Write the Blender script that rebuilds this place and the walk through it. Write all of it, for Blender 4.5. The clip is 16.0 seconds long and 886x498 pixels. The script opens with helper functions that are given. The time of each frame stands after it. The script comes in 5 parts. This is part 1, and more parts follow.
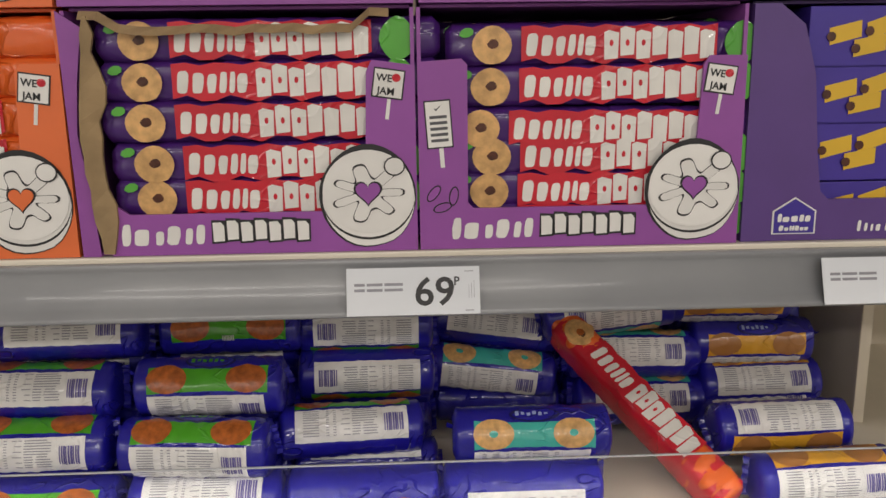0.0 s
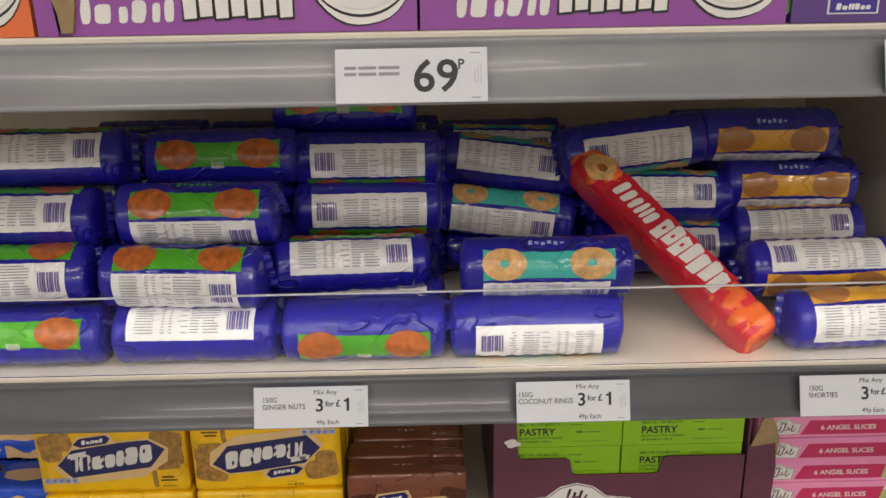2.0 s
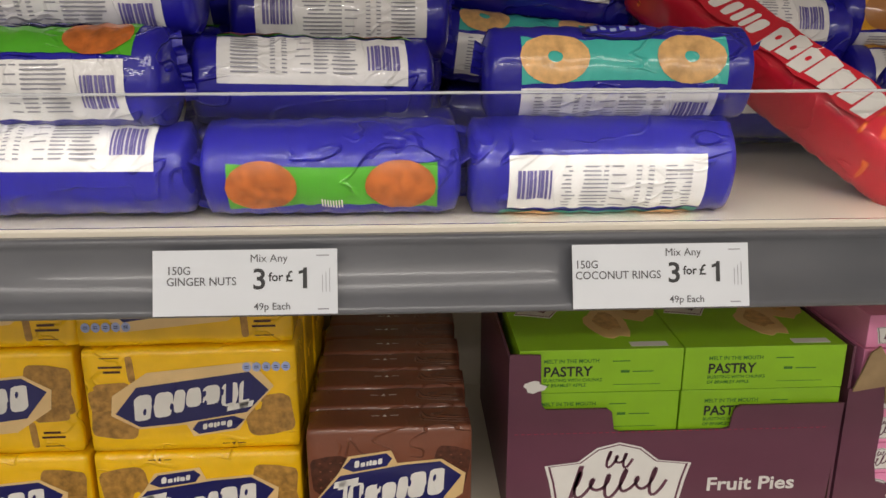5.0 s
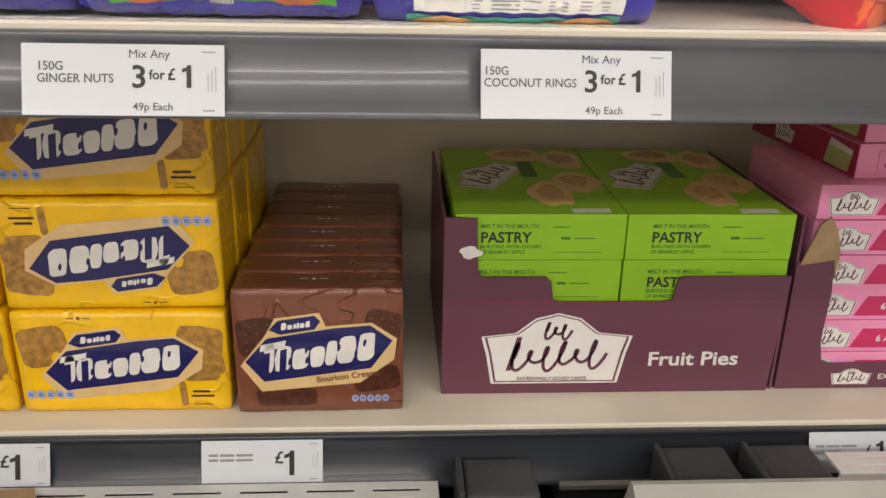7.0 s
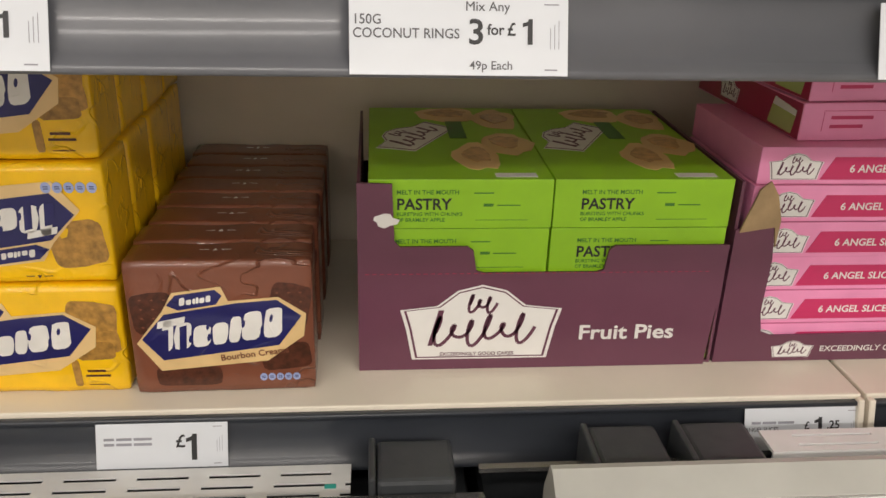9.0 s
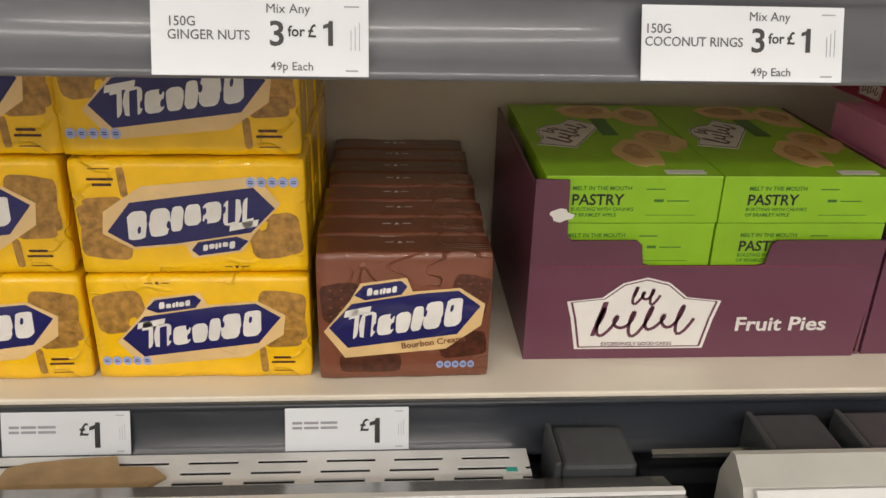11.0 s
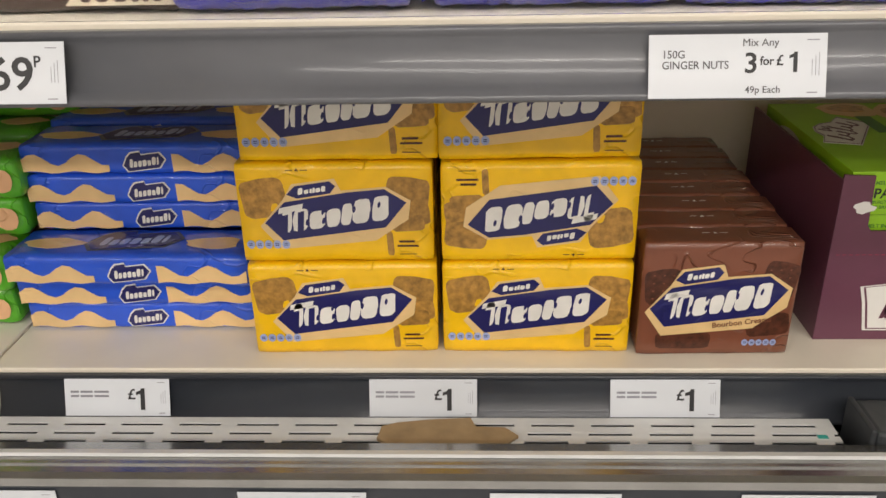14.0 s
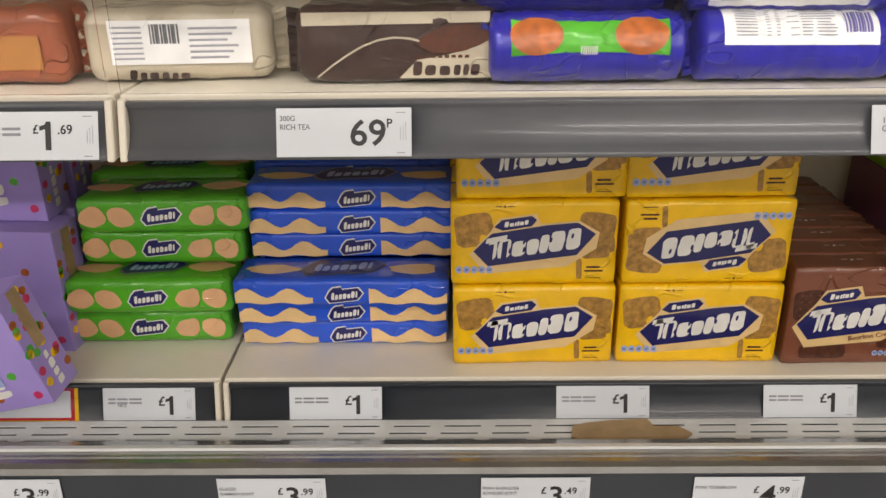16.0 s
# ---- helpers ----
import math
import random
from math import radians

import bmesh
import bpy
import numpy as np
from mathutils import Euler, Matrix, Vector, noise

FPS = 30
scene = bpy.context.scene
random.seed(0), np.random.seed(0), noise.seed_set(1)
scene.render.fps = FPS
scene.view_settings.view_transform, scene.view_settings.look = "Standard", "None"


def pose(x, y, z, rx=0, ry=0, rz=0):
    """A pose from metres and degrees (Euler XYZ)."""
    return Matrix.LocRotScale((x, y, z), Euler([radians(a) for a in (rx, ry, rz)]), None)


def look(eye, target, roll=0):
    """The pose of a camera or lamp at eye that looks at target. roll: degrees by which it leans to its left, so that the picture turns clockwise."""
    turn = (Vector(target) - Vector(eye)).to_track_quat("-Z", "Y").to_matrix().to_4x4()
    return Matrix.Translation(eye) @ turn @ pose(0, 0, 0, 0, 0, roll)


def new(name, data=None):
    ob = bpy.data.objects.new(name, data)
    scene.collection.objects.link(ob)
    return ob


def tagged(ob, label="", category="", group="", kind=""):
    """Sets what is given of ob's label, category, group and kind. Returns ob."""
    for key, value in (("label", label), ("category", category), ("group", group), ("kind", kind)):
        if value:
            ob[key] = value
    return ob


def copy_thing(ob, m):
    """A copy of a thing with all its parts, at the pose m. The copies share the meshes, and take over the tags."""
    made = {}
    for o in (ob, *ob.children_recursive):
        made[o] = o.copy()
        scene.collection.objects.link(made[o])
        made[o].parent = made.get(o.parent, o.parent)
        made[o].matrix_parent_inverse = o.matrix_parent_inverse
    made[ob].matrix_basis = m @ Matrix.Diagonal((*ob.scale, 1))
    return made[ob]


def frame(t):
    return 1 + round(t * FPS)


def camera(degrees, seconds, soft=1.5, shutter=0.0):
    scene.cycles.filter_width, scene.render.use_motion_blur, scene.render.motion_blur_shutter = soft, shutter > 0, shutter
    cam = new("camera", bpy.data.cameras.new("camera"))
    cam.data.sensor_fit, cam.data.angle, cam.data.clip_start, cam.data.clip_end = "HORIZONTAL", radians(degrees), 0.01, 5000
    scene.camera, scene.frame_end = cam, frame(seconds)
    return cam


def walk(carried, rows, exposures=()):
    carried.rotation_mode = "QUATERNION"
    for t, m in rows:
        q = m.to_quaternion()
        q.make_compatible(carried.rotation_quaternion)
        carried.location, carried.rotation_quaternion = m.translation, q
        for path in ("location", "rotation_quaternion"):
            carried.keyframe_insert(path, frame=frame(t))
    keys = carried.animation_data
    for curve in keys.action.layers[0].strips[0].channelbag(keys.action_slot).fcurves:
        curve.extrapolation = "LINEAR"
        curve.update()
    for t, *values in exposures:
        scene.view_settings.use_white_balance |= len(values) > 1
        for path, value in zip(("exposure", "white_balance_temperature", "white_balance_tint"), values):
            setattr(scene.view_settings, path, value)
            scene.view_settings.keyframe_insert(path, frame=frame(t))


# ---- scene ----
cam = camera(56.7, 16.0)
PATH = [
    (0, (-0.025, -0.074, 1.879), (0.051, 1.878, 1.451), -0.8),
    (0.5, (-0.027, -0.056, 1.86), (0.038, 1.885, 1.383), -0.8),
    (1, (-0.026, -0.046, 1.833), (0.024, 1.882, 1.305), -0.9),
    (1.5, (-0.024, -0.041, 1.806), (0.01, 1.873, 1.227), -1.0),
    (2, (-0.011, -0.026, 1.775), (0.008, 1.873, 1.148), -1.0),
    (2.5, (0.01, 0.017, 1.74), (0.023, 1.904, 1.078), -0.8),
    (3, (0.03, 0.076, 1.702), (0.048, 1.956, 1.02), -0.6),
    (5.5, (-0.045, 0.196, 1.536), (0.063, 2.11, 0.968), 0.1),
    (6, (-0.043, 0.197, 1.513), (0.062, 2.097, 0.895), 0.4),
    (6.5, (-0.014, 0.198, 1.494), (0.093, 2.081, 0.829), 0.9),
    (7, (0.014, 0.196, 1.483), (0.13, 2.064, 0.777), 1.2),
    (7.5, (0.048, 0.203, 1.471), (0.178, 2.055, 0.728), 1.4),
    (8, (0.091, 0.229, 1.472), (0.245, 2.071, 0.709), 1.6),
    (10.5, (-0.023, 0.246, 1.476), (0.146, 2.059, 0.649), 1.7),
    (11, (-0.065, 0.228, 1.482), (0.069, 2.048, 0.664), 1.6),
    (11.5, (-0.114, 0.223, 1.488), (-0.022, 2.045, 0.668), 1.0),
    (12, (-0.173, 0.201, 1.495), (-0.121, 2.03, 0.688), 0.7),
    (12.5, (-0.223, 0.183, 1.497), (-0.207, 2.011, 0.685), 0.3),
    (13, (-0.267, 0.168, 1.498), (-0.278, 1.995, 0.684), -0.2),
    (13.5, (-0.273, 0.161, 1.508), (-0.309, 1.982, 0.681), -0.6),
    (14, (-0.279, 0.148, 1.52), (-0.35, 1.96, 0.677), -1.2),
    (14.5, (-0.342, 0.117, 1.516), (-0.418, 1.932, 0.679), -1.6),
    (15, (-0.426, 0.093, 1.515), (-0.49, 1.91, 0.681), -1.4),
    (15.5, (-0.474, 0.046, 1.529), (-0.511, 1.876, 0.723), -1.0),
    (16, (-0.492, 0.025, 1.572), (-0.511, 1.868, 0.795), -0.6),
]
walk(cam, [(t, look(eye, target, roll)) for t, eye, target, roll in PATH],
     exposures=[(0, -0.40), (1.0, -0.38), (3.0, -0.07), (5.5, -0.09), (6.5, 0.08), (7.5, 0.24), (8.0, 0.28), (10.5, 0.26), (14.5, 0.24), (16.0, 0.06)])

# ---- light ----
world = bpy.data.worlds.new("shop_air")
world.use_nodes = True
world.node_tree.nodes["Background"].inputs[0].default_value = (0.9, 0.95, 1.0, 1)
world.node_tree.nodes["Background"].inputs[1].default_value = 0.03
scene.world = world


def strip_lamp(y, watts):
    data = bpy.data.lights.new("strip_lamp", "AREA")
    data.shape, data.size, data.size_y, data.energy, data.color = "RECTANGLE", 7.0, 0.22, watts, (1.0, 0.925, 0.855)
    ob = new("strip_lamp", data)
    ob.matrix_world = pose(0, y, 2.93, 0, 0, 0)
    return tagged(ob, "long white fluorescent tube under the ceiling", "lamp", kind="structure")


strip_lamp(-1.05, 46)
strip_lamp(-2.6, 124)


# ---- materials ----
def mat(name, col, rough=0.5, metal=0.0, coat=0.0, scale=60.0, vary=0.12, bump=0.05, fine=600.0, each=0.06, spec=0.5):
    m = bpy.data.materials.new(name)
    m.use_nodes = True
    nt = m.node_tree
    n, l = nt.nodes, nt.links
    b = n["Principled BSDF"]
    co = n.new("ShaderNodeTexCoord")
    big, small = n.new("ShaderNodeTexNoise"), n.new("ShaderNodeTexNoise")
    big.inputs["Scale"].default_value, big.inputs["Detail"].default_value = scale, 4
    small.inputs["Scale"].default_value, small.inputs["Detail"].default_value = fine, 2
    info = n.new("ShaderNodeObjectInfo")
    shift = n.new("ShaderNodeVectorMath")
    shift.operation = "MULTIPLY_ADD"
    comb = n.new("ShaderNodeCombineXYZ")
    for i in range(3):
        l.new(info.outputs["Random"], comb.inputs[i])
    shift.inputs[1].default_value = (7, 5, 3)
    l.new(comb.outputs[0], shift.inputs[0])
    l.new(co.outputs["Object"], shift.inputs[2])
    l.new(shift.outputs[0], big.inputs["Vector"])
    l.new(shift.outputs[0], small.inputs["Vector"])
    ramp = n.new("ShaderNodeMapRange")
    ramp.inputs[1].default_value, ramp.inputs[2].default_value = 0.3, 0.7
    ramp.inputs[3].default_value, ramp.inputs[4].default_value = 1 - vary, 1 + vary * 0.5
    l.new(big.outputs["Fac"], ramp.inputs[0])
    r2 = n.new("ShaderNodeMapRange")
    r2.inputs[3].default_value, r2.inputs[4].default_value = 1 - each, 1 + each
    l.new(info.outputs["Random"], r2.inputs[0])
    mul = n.new("ShaderNodeMath")
    mul.operation = "MULTIPLY"
    l.new(ramp.outputs[0], mul.inputs[0])
    l.new(r2.outputs[0], mul.inputs[1])
    sc = n.new("ShaderNodeVectorMath")
    sc.operation = "SCALE"
    sc.inputs[0].default_value = col
    l.new(mul.outputs[0], sc.inputs["Scale"])
    l.new(sc.outputs[0], b.inputs["Base Color"])
    b.inputs["Roughness"].default_value, b.inputs["Metallic"].default_value = rough, metal
    b.inputs["Coat Weight"].default_value, b.inputs["Coat Roughness"].default_value = coat, 0.12
    b.inputs["Specular IOR Level"].default_value = spec
    bp, bp2 = n.new("ShaderNodeBump"), n.new("ShaderNodeBump")
    bp.inputs["Strength"].default_value, bp.inputs["Distance"].default_value = bump, 0.004
    bp2.inputs["Strength"].default_value, bp2.inputs["Distance"].default_value = bump * 0.5, 0.0008
    l.new(big.outputs["Fac"], bp.inputs["Height"])
    l.new(small.outputs["Fac"], bp2.inputs["Height"])
    l.new(bp.outputs[0], bp2.inputs["Normal"])
    l.new(bp2.outputs[0], b.inputs["Normal"])
    if coat:
        l.new(bp2.outputs[0], b.inputs["Coat Normal"])
    return m


def film(name, col, bump=0.5, rough=0.48):
    """Printed plastic wrapper: glossy, with sharp creases."""
    m = mat(name, col, rough, 0, 0.85, 38, 0.10, bump * 0.32, 220, spec=0.25)
    n, l = m.node_tree.nodes, m.node_tree.links
    b = n["Principled BSDF"]
    b.inputs["Coat Roughness"].default_value = 0.07
    co, mp, nz = n.new("ShaderNodeTexCoord"), n.new("ShaderNodeMapping"), n.new("ShaderNodeTexNoise")
    mp.inputs["Scale"].default_value = (1.0, 1.9, 1.9)
    mp.inputs["Rotation"].default_value = (0.3, 0.5, 0.4)
    nz.inputs["Scale"].default_value, nz.inputs["Detail"].default_value, nz.inputs["Distortion"].default_value = 17, 1.5, 1.1
    sub, ab, pw, bp = n.new("ShaderNodeMath"), n.new("ShaderNodeMath"), n.new("ShaderNodeMapRange"), n.new("ShaderNodeBump")
    sub.operation, ab.operation = "SUBTRACT", "ABSOLUTE"
    sub.inputs[1].default_value = 0.5
    pw.inputs[1].default_value, pw.inputs[2].default_value, pw.inputs[3].default_value, pw.inputs[4].default_value = 0.0, 0.030, 1.0, 0.0
    bp.inputs["Strength"].default_value, bp.inputs["Distance"].default_value = min(1.0, bump * 1.2), 0.0016
    l.new(co.outputs["Object"], mp.inputs[0])
    l.new(mp.outputs[0], nz.inputs["Vector"])
    l.new(nz.outputs["Fac"], sub.inputs[0])
    l.new(sub.outputs[0], ab.inputs[0])
    l.new(ab.outputs[0], pw.inputs[0])
    gate, gr, gm = n.new("ShaderNodeTexNoise"), n.new("ShaderNodeMapRange"), n.new("ShaderNodeMath")
    gate.inputs["Scale"].default_value = 21
    gr.inputs[1].default_value, gr.inputs[2].default_value = 0.47, 0.60
    gm.operation = "MULTIPLY"
    l.new(co.outputs["Object"], gate.inputs["Vector"])
    l.new(gate.outputs["Fac"], gr.inputs[0])
    l.new(pw.outputs[0], gm.inputs[0])
    l.new(gr.outputs[0], gm.inputs[1])
    l.new(gm.outputs[0], bp.inputs["Height"])
    old = b.inputs["Normal"].links[0].from_socket
    l.new(old, bp.inputs["Normal"])
    l.new(bp.outputs[0], b.inputs["Normal"])
    l.new(bp.outputs[0], b.inputs["Coat Normal"])
    return m


def card(name, col, rough=0.45):
    return mat(name, col, rough, 0, 0.1, 30, 0.06, 0.04, 900)


DECK = mat("cream_enamel", (0.80, 0.74, 0.62), 0.35, 0, 0.1, 9, 0.08, 0.01, 300, 0.0)
BACK = mat("cream_back_panel", (0.70, 0.63, 0.51), 0.45, 0, 0, 7, 0.10, 0.01, 300, 0.0)
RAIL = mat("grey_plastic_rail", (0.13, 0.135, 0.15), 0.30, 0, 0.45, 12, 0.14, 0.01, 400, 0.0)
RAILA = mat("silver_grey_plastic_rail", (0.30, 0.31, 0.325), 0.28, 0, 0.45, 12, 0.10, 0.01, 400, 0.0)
# near-black: painted shade on the low rail, own colour on the freezer panels
RAILD = mat("shaded_rail_dark_panel", (0.035, 0.04, 0.05), 0.34, 0, 0.25, 12, 0.14, 0.01, 400, 0.0)
BLACK = mat("black_plastic", (0.012, 0.012, 0.014), 0.4)
CHAR = mat("charcoal_plastic", (0.05, 0.055, 0.06), 0.45, 0, 0, 80, 0.15, 0.03)
ALU = mat("brushed_aluminium", (0.34, 0.34, 0.33), 0.26, 0.85, 0, 25, 0.15, 0.02, 500)
PALE = mat("pale_grey_enamel", (0.52, 0.52, 0.48), 0.4, 0, 0.1, 15, 0.1, 0.01)
GRILLE = mat("white_enamel_grille", (0.74, 0.75, 0.74), 0.35, 0, 0.2, 20, 0.10, 0.01)
# pale colour standing in for the highlight along the acrylic edge
EDGE = mat("edge_highlight", (0.62, 0.63, 0.66), 0.2, 0, 0.5, 20, 0.1, 0.01)
PAPER = mat("white_ticket_card", (0.66, 0.69, 0.73), 0.5, 0, 0.15, 20, 0.03, 0.01)
INK = mat("black_print", (0.02, 0.02, 0.022), 0.5)
GREYINK = mat("grey_print", (0.10, 0.10, 0.11), 0.5)
MIDINK = mat("mid_grey_print", (0.28, 0.28, 0.32), 0.5)
WHITE = film("white_print", (0.80, 0.78, 0.74), 0.25)
LABELW = film("white_label_film", (0.78, 0.77, 0.76), 0.45)
NAVY = film("navy_print", (0.012, 0.012, 0.11), 0.3)
CREAM = film("cream_print", (0.80, 0.56, 0.26), 0.3)
YELLOW = film("yellow_wrap", (0.93, 0.55, 0.003), 0.6)
TAN = mat("biscuit_brown_print", (0.42, 0.22, 0.045), 0.45, 0, 0.7, 160, 0.45, 0.12, 900, 0.1, 0.25)
BISC = mat("biscuit_print", (0.70, 0.41, 0.16), 0.42, 0, 0.7, 140, 0.32, 0.10, 900, 0.1, 0.25)
BISCD = film("baked_edge_print", (0.40, 0.17, 0.045), 0.3)
SKYP = film("pale_blue_print", (0.35, 0.42, 0.70), 0.2)
BROWN = film("brown_wrap", (0.19, 0.062, 0.032), 0.95)
BROWND = mat("dark_cocoa_print", (0.085, 0.024, 0.011), 0.45, 0, 0.7, 200, 0.45, 0.12, 900, 0.1, 0.25)
HBLUE = film("royal_blue_wrap", (0.014, 0.011, 0.32), 1.0, 0.40)
HBLUED = film("dark_blue_wrap", (0.012, 0.010, 0.20), 0.9)
GREENP = film("leaf_green_print", (0.07, 0.36, 0.015), 0.5)
TEAL = film("teal_print", (0.05, 0.42, 0.36), 0.5)
AMBER = film("amber_print", (0.72, 0.36, 0.03), 0.5)
GINGER = mat("ginger_biscuit_print", (0.44, 0.115, 0.02), 0.42, 0, 0.7, 150, 0.40, 0.12, 900, 0.1, 0.25)
BARC = film("barcode_violet_print", (0.14, 0.12, 0.33), 0.3)
GREENW = film("green_wrap", (0.09, 0.42, 0.015), 0.5)
BLUEW = film("bright_blue_wrap", (0.018, 0.095, 0.68), 0.5)
SAND = film("finger_biscuit_print", (0.80, 0.55, 0.26), 0.4)
NICE = film("nice_biscuit_print", (0.74, 0.42, 0.22), 0.4)
PURPLE = card("purple_card", (0.29, 0.075, 0.35))
ROLLP = film("deep_purple_wrap", (0.06, 0.012, 0.16), 0.5)
RED = film("red_print", (0.58, 0.012, 0.03), 0.4)
APPLE = film("apple_green_print", (0.10, 0.42, 0.05), 0.3)
ORANGE = card("orange_card", (0.80, 0.17, 0.045))
ORWRAP = film("orange_wrap", (0.75, 0.13, 0.02), 0.9)
KRAFT = mat("torn_brown_board", (0.36, 0.25, 0.13), 0.85, 0, 0, 40, 0.25, 0.3)
FIG = card("violet_card", (0.10, 0.045, 0.22))
FIGB = card("indigo_card", (0.05, 0.025, 0.30))
FIGY = card("fig_yellow_print", (0.72, 0.45, 0.03))
MAROON = card("maroon_card", (0.135, 0.042, 0.075))
LIME = card("lime_card", (0.28, 0.56, 0.012))
LIMED = card("dark_green_print", (0.05, 0.20, 0.02))
PIE = card("pastry_print", (0.76, 0.52, 0.22))
CARDW = card("white_card_print", (0.78, 0.77, 0.74))
PINK = card("pink_card", (0.84, 0.30, 0.52))
MAGENTA = card("magenta_print", (0.58, 0.03, 0.13))
CRIMSON = card("crimson_card", (0.36, 0.02, 0.07))
CAKE = card("pale_green_cake_print", (0.42, 0.50, 0.17))
LILAC = card("lilac_card", (0.36, 0.27, 0.66))
CHOC = film("milk_brown_wrap", (0.035, 0.015, 0.011), 1.0)
IVORY = film("ivory_wrap", (0.46, 0.40, 0.30), 0.9)
COPPER = film("copper_wrap", (0.28, 0.075, 0.032), 0.9)
FLOORM = mat("vinyl_floor", (0.36, 0.35, 0.33), 0.35, 0, 0, 3, 0.15, 0.01)
WALLM = mat("grey_wall_paint", (0.58, 0.57, 0.55), 0.7, 0, 0, 2, 0.08, 0.02)


def clear_plastic():
    m = bpy.data.materials.new("clear_acrylic")
    m.use_nodes = True
    b = m.node_tree.nodes["Principled BSDF"]
    b.inputs["Base Color"].default_value = (0.97, 0.98, 0.98, 1)
    b.inputs["Roughness"].default_value, b.inputs["IOR"].default_value = 0.03, 1.3
    b.inputs["Transmission Weight"].default_value = 1.0
    return m


ACRYL = clear_plastic()


# ---- mesh helpers ----
def thing(name, label, category, m=None, group="", kind=""):
    ob = new(name)
    ob.empty_display_size = 0.02
    if m is not None:
        ob.matrix_basis = m
    return tagged(ob, label, category, group, kind)


def finish(name, bm, material, parent=None, label="", smooth=False):
    bmesh.ops.recalc_face_normals(bm, faces=bm.faces)
    me = bpy.data.meshes.new(name)
    bm.to_mesh(me)
    bm.free()
    if smooth:
        me.polygons.foreach_set("use_smooth", [True] * len(me.polygons))
    me.materials.append(material)
    ob = new(name, me)
    if parent is not None:
        ob.parent = parent
    if label:
        ob["label"] = label
    return ob


part = finish


def box(bm, x0, x1, y0, y1, z0, z1, bevel=0.0):
    m = Matrix.LocRotScale(((x0 + x1) / 2, (y0 + y1) / 2, (z0 + z1) / 2), None, (x1 - x0, y1 - y0, z1 - z0))
    made = bmesh.ops.create_cube(bm, size=1, matrix=m)
    if bevel:
        edges = list({e for v in made["verts"] for e in v.link_edges})
        bmesh.ops.bevel(bm, geom=edges, offset=bevel, segments=2, affect="EDGES", profile=0.5)
    return bm


def soft_body(w, d, h, r, lump=0.0006, cuts=14, seed=0.0):
    """A filled wrapper: a box on z = 0, centred in x, front at y = 0, with round edges and small dents."""
    bm = bmesh.new()
    bmesh.ops.create_cube(bm, size=1)
    bmesh.ops.subdivide_edges(bm, edges=bm.edges[:], cuts=cuts, use_grid_fill=True)
    half = Vector((w / 2, d / 2, h / 2))
    for v in bm.verts:
        p = Vector([v.co[i] * 2 * half[i] for i in range(3)])
        core = Vector([max(-half[i] + r, min(half[i] - r, p[i])) for i in range(3)])
        out = p - core
        if out.length > 1e-9:
            p = core + out.normalized() * r
        k = noise.noise(Vector((p.x * 40 + seed, p.y * 40, p.z * 40 + seed)))
        fold = abs(noise.noise(Vector((p.x * 30 + p.z * 22 + seed, p.y * 14, p.z * 8)))) * (1.5 if abs(p.z) > h * 0.33 else 0.4)
        p -= (p - Vector((p.x * 0.9, 0, 0))).normalized() * lump * (0.5 + k + fold)
        v.co = p + Vector((0, d / 2, h / 2))
    return bm


def flat(name, pts, material, parent, m, label="", thick=0.0003):
    """A printed patch: outline pts in (u, v) of a face; m takes (u, 0, v) there, facing -y."""
    bm = bmesh.new()
    a = [bm.verts.new(m @ Vector((u, 0, v))) for u, v in pts]
    b = [bm.verts.new(m @ Vector((u, -thick, v))) for u, v in pts]
    bm.faces.new(b)
    n = len(pts)
    for i in range(n):
        bm.faces.new((a[i], a[(i + 1) % n], b[(i + 1) % n], b[i]))
    return part(name, bm, material, parent, label)


def oval(cx, cy, rx, ry, n=18, wob=0.0, seed=0.0, turn=0.0):
    out = []
    for i in range(n):
        a = 2 * math.pi * i / n
        k = 1 + wob * noise.noise(Vector((math.cos(a) * 1.6 + seed, math.sin(a) * 1.6, seed)))
        x, y = rx * k * math.cos(a), ry * k * math.sin(a)
        out.append((cx + x * math.cos(turn) - y * math.sin(turn), cy + x * math.sin(turn) + y * math.cos(turn)))
    return out


def rect(x0, y0, x1, y1):
    return [(x0, y0), (x1, y0), (x1, y1), (x0, y1)]


def many(name, outlines, material, parent, m, label="", thick=0.0003):
    """Several small marks of one print as one part."""
    bm = bmesh.new()
    for pts in outlines:
        b = [bm.verts.new(m @ Vector((u, -thick, v))) for u, v in pts]
        a = [bm.verts.new(m @ Vector((u, 0, v))) for u, v in pts]
        bm.faces.new(b)
        for i in range(len(pts)):
            j = (i + 1) % len(pts)
            bm.faces.new((a[i], a[j], b[j], b[i]))
    return tagged(part(name, bm, material, parent, label), kind="stuff")


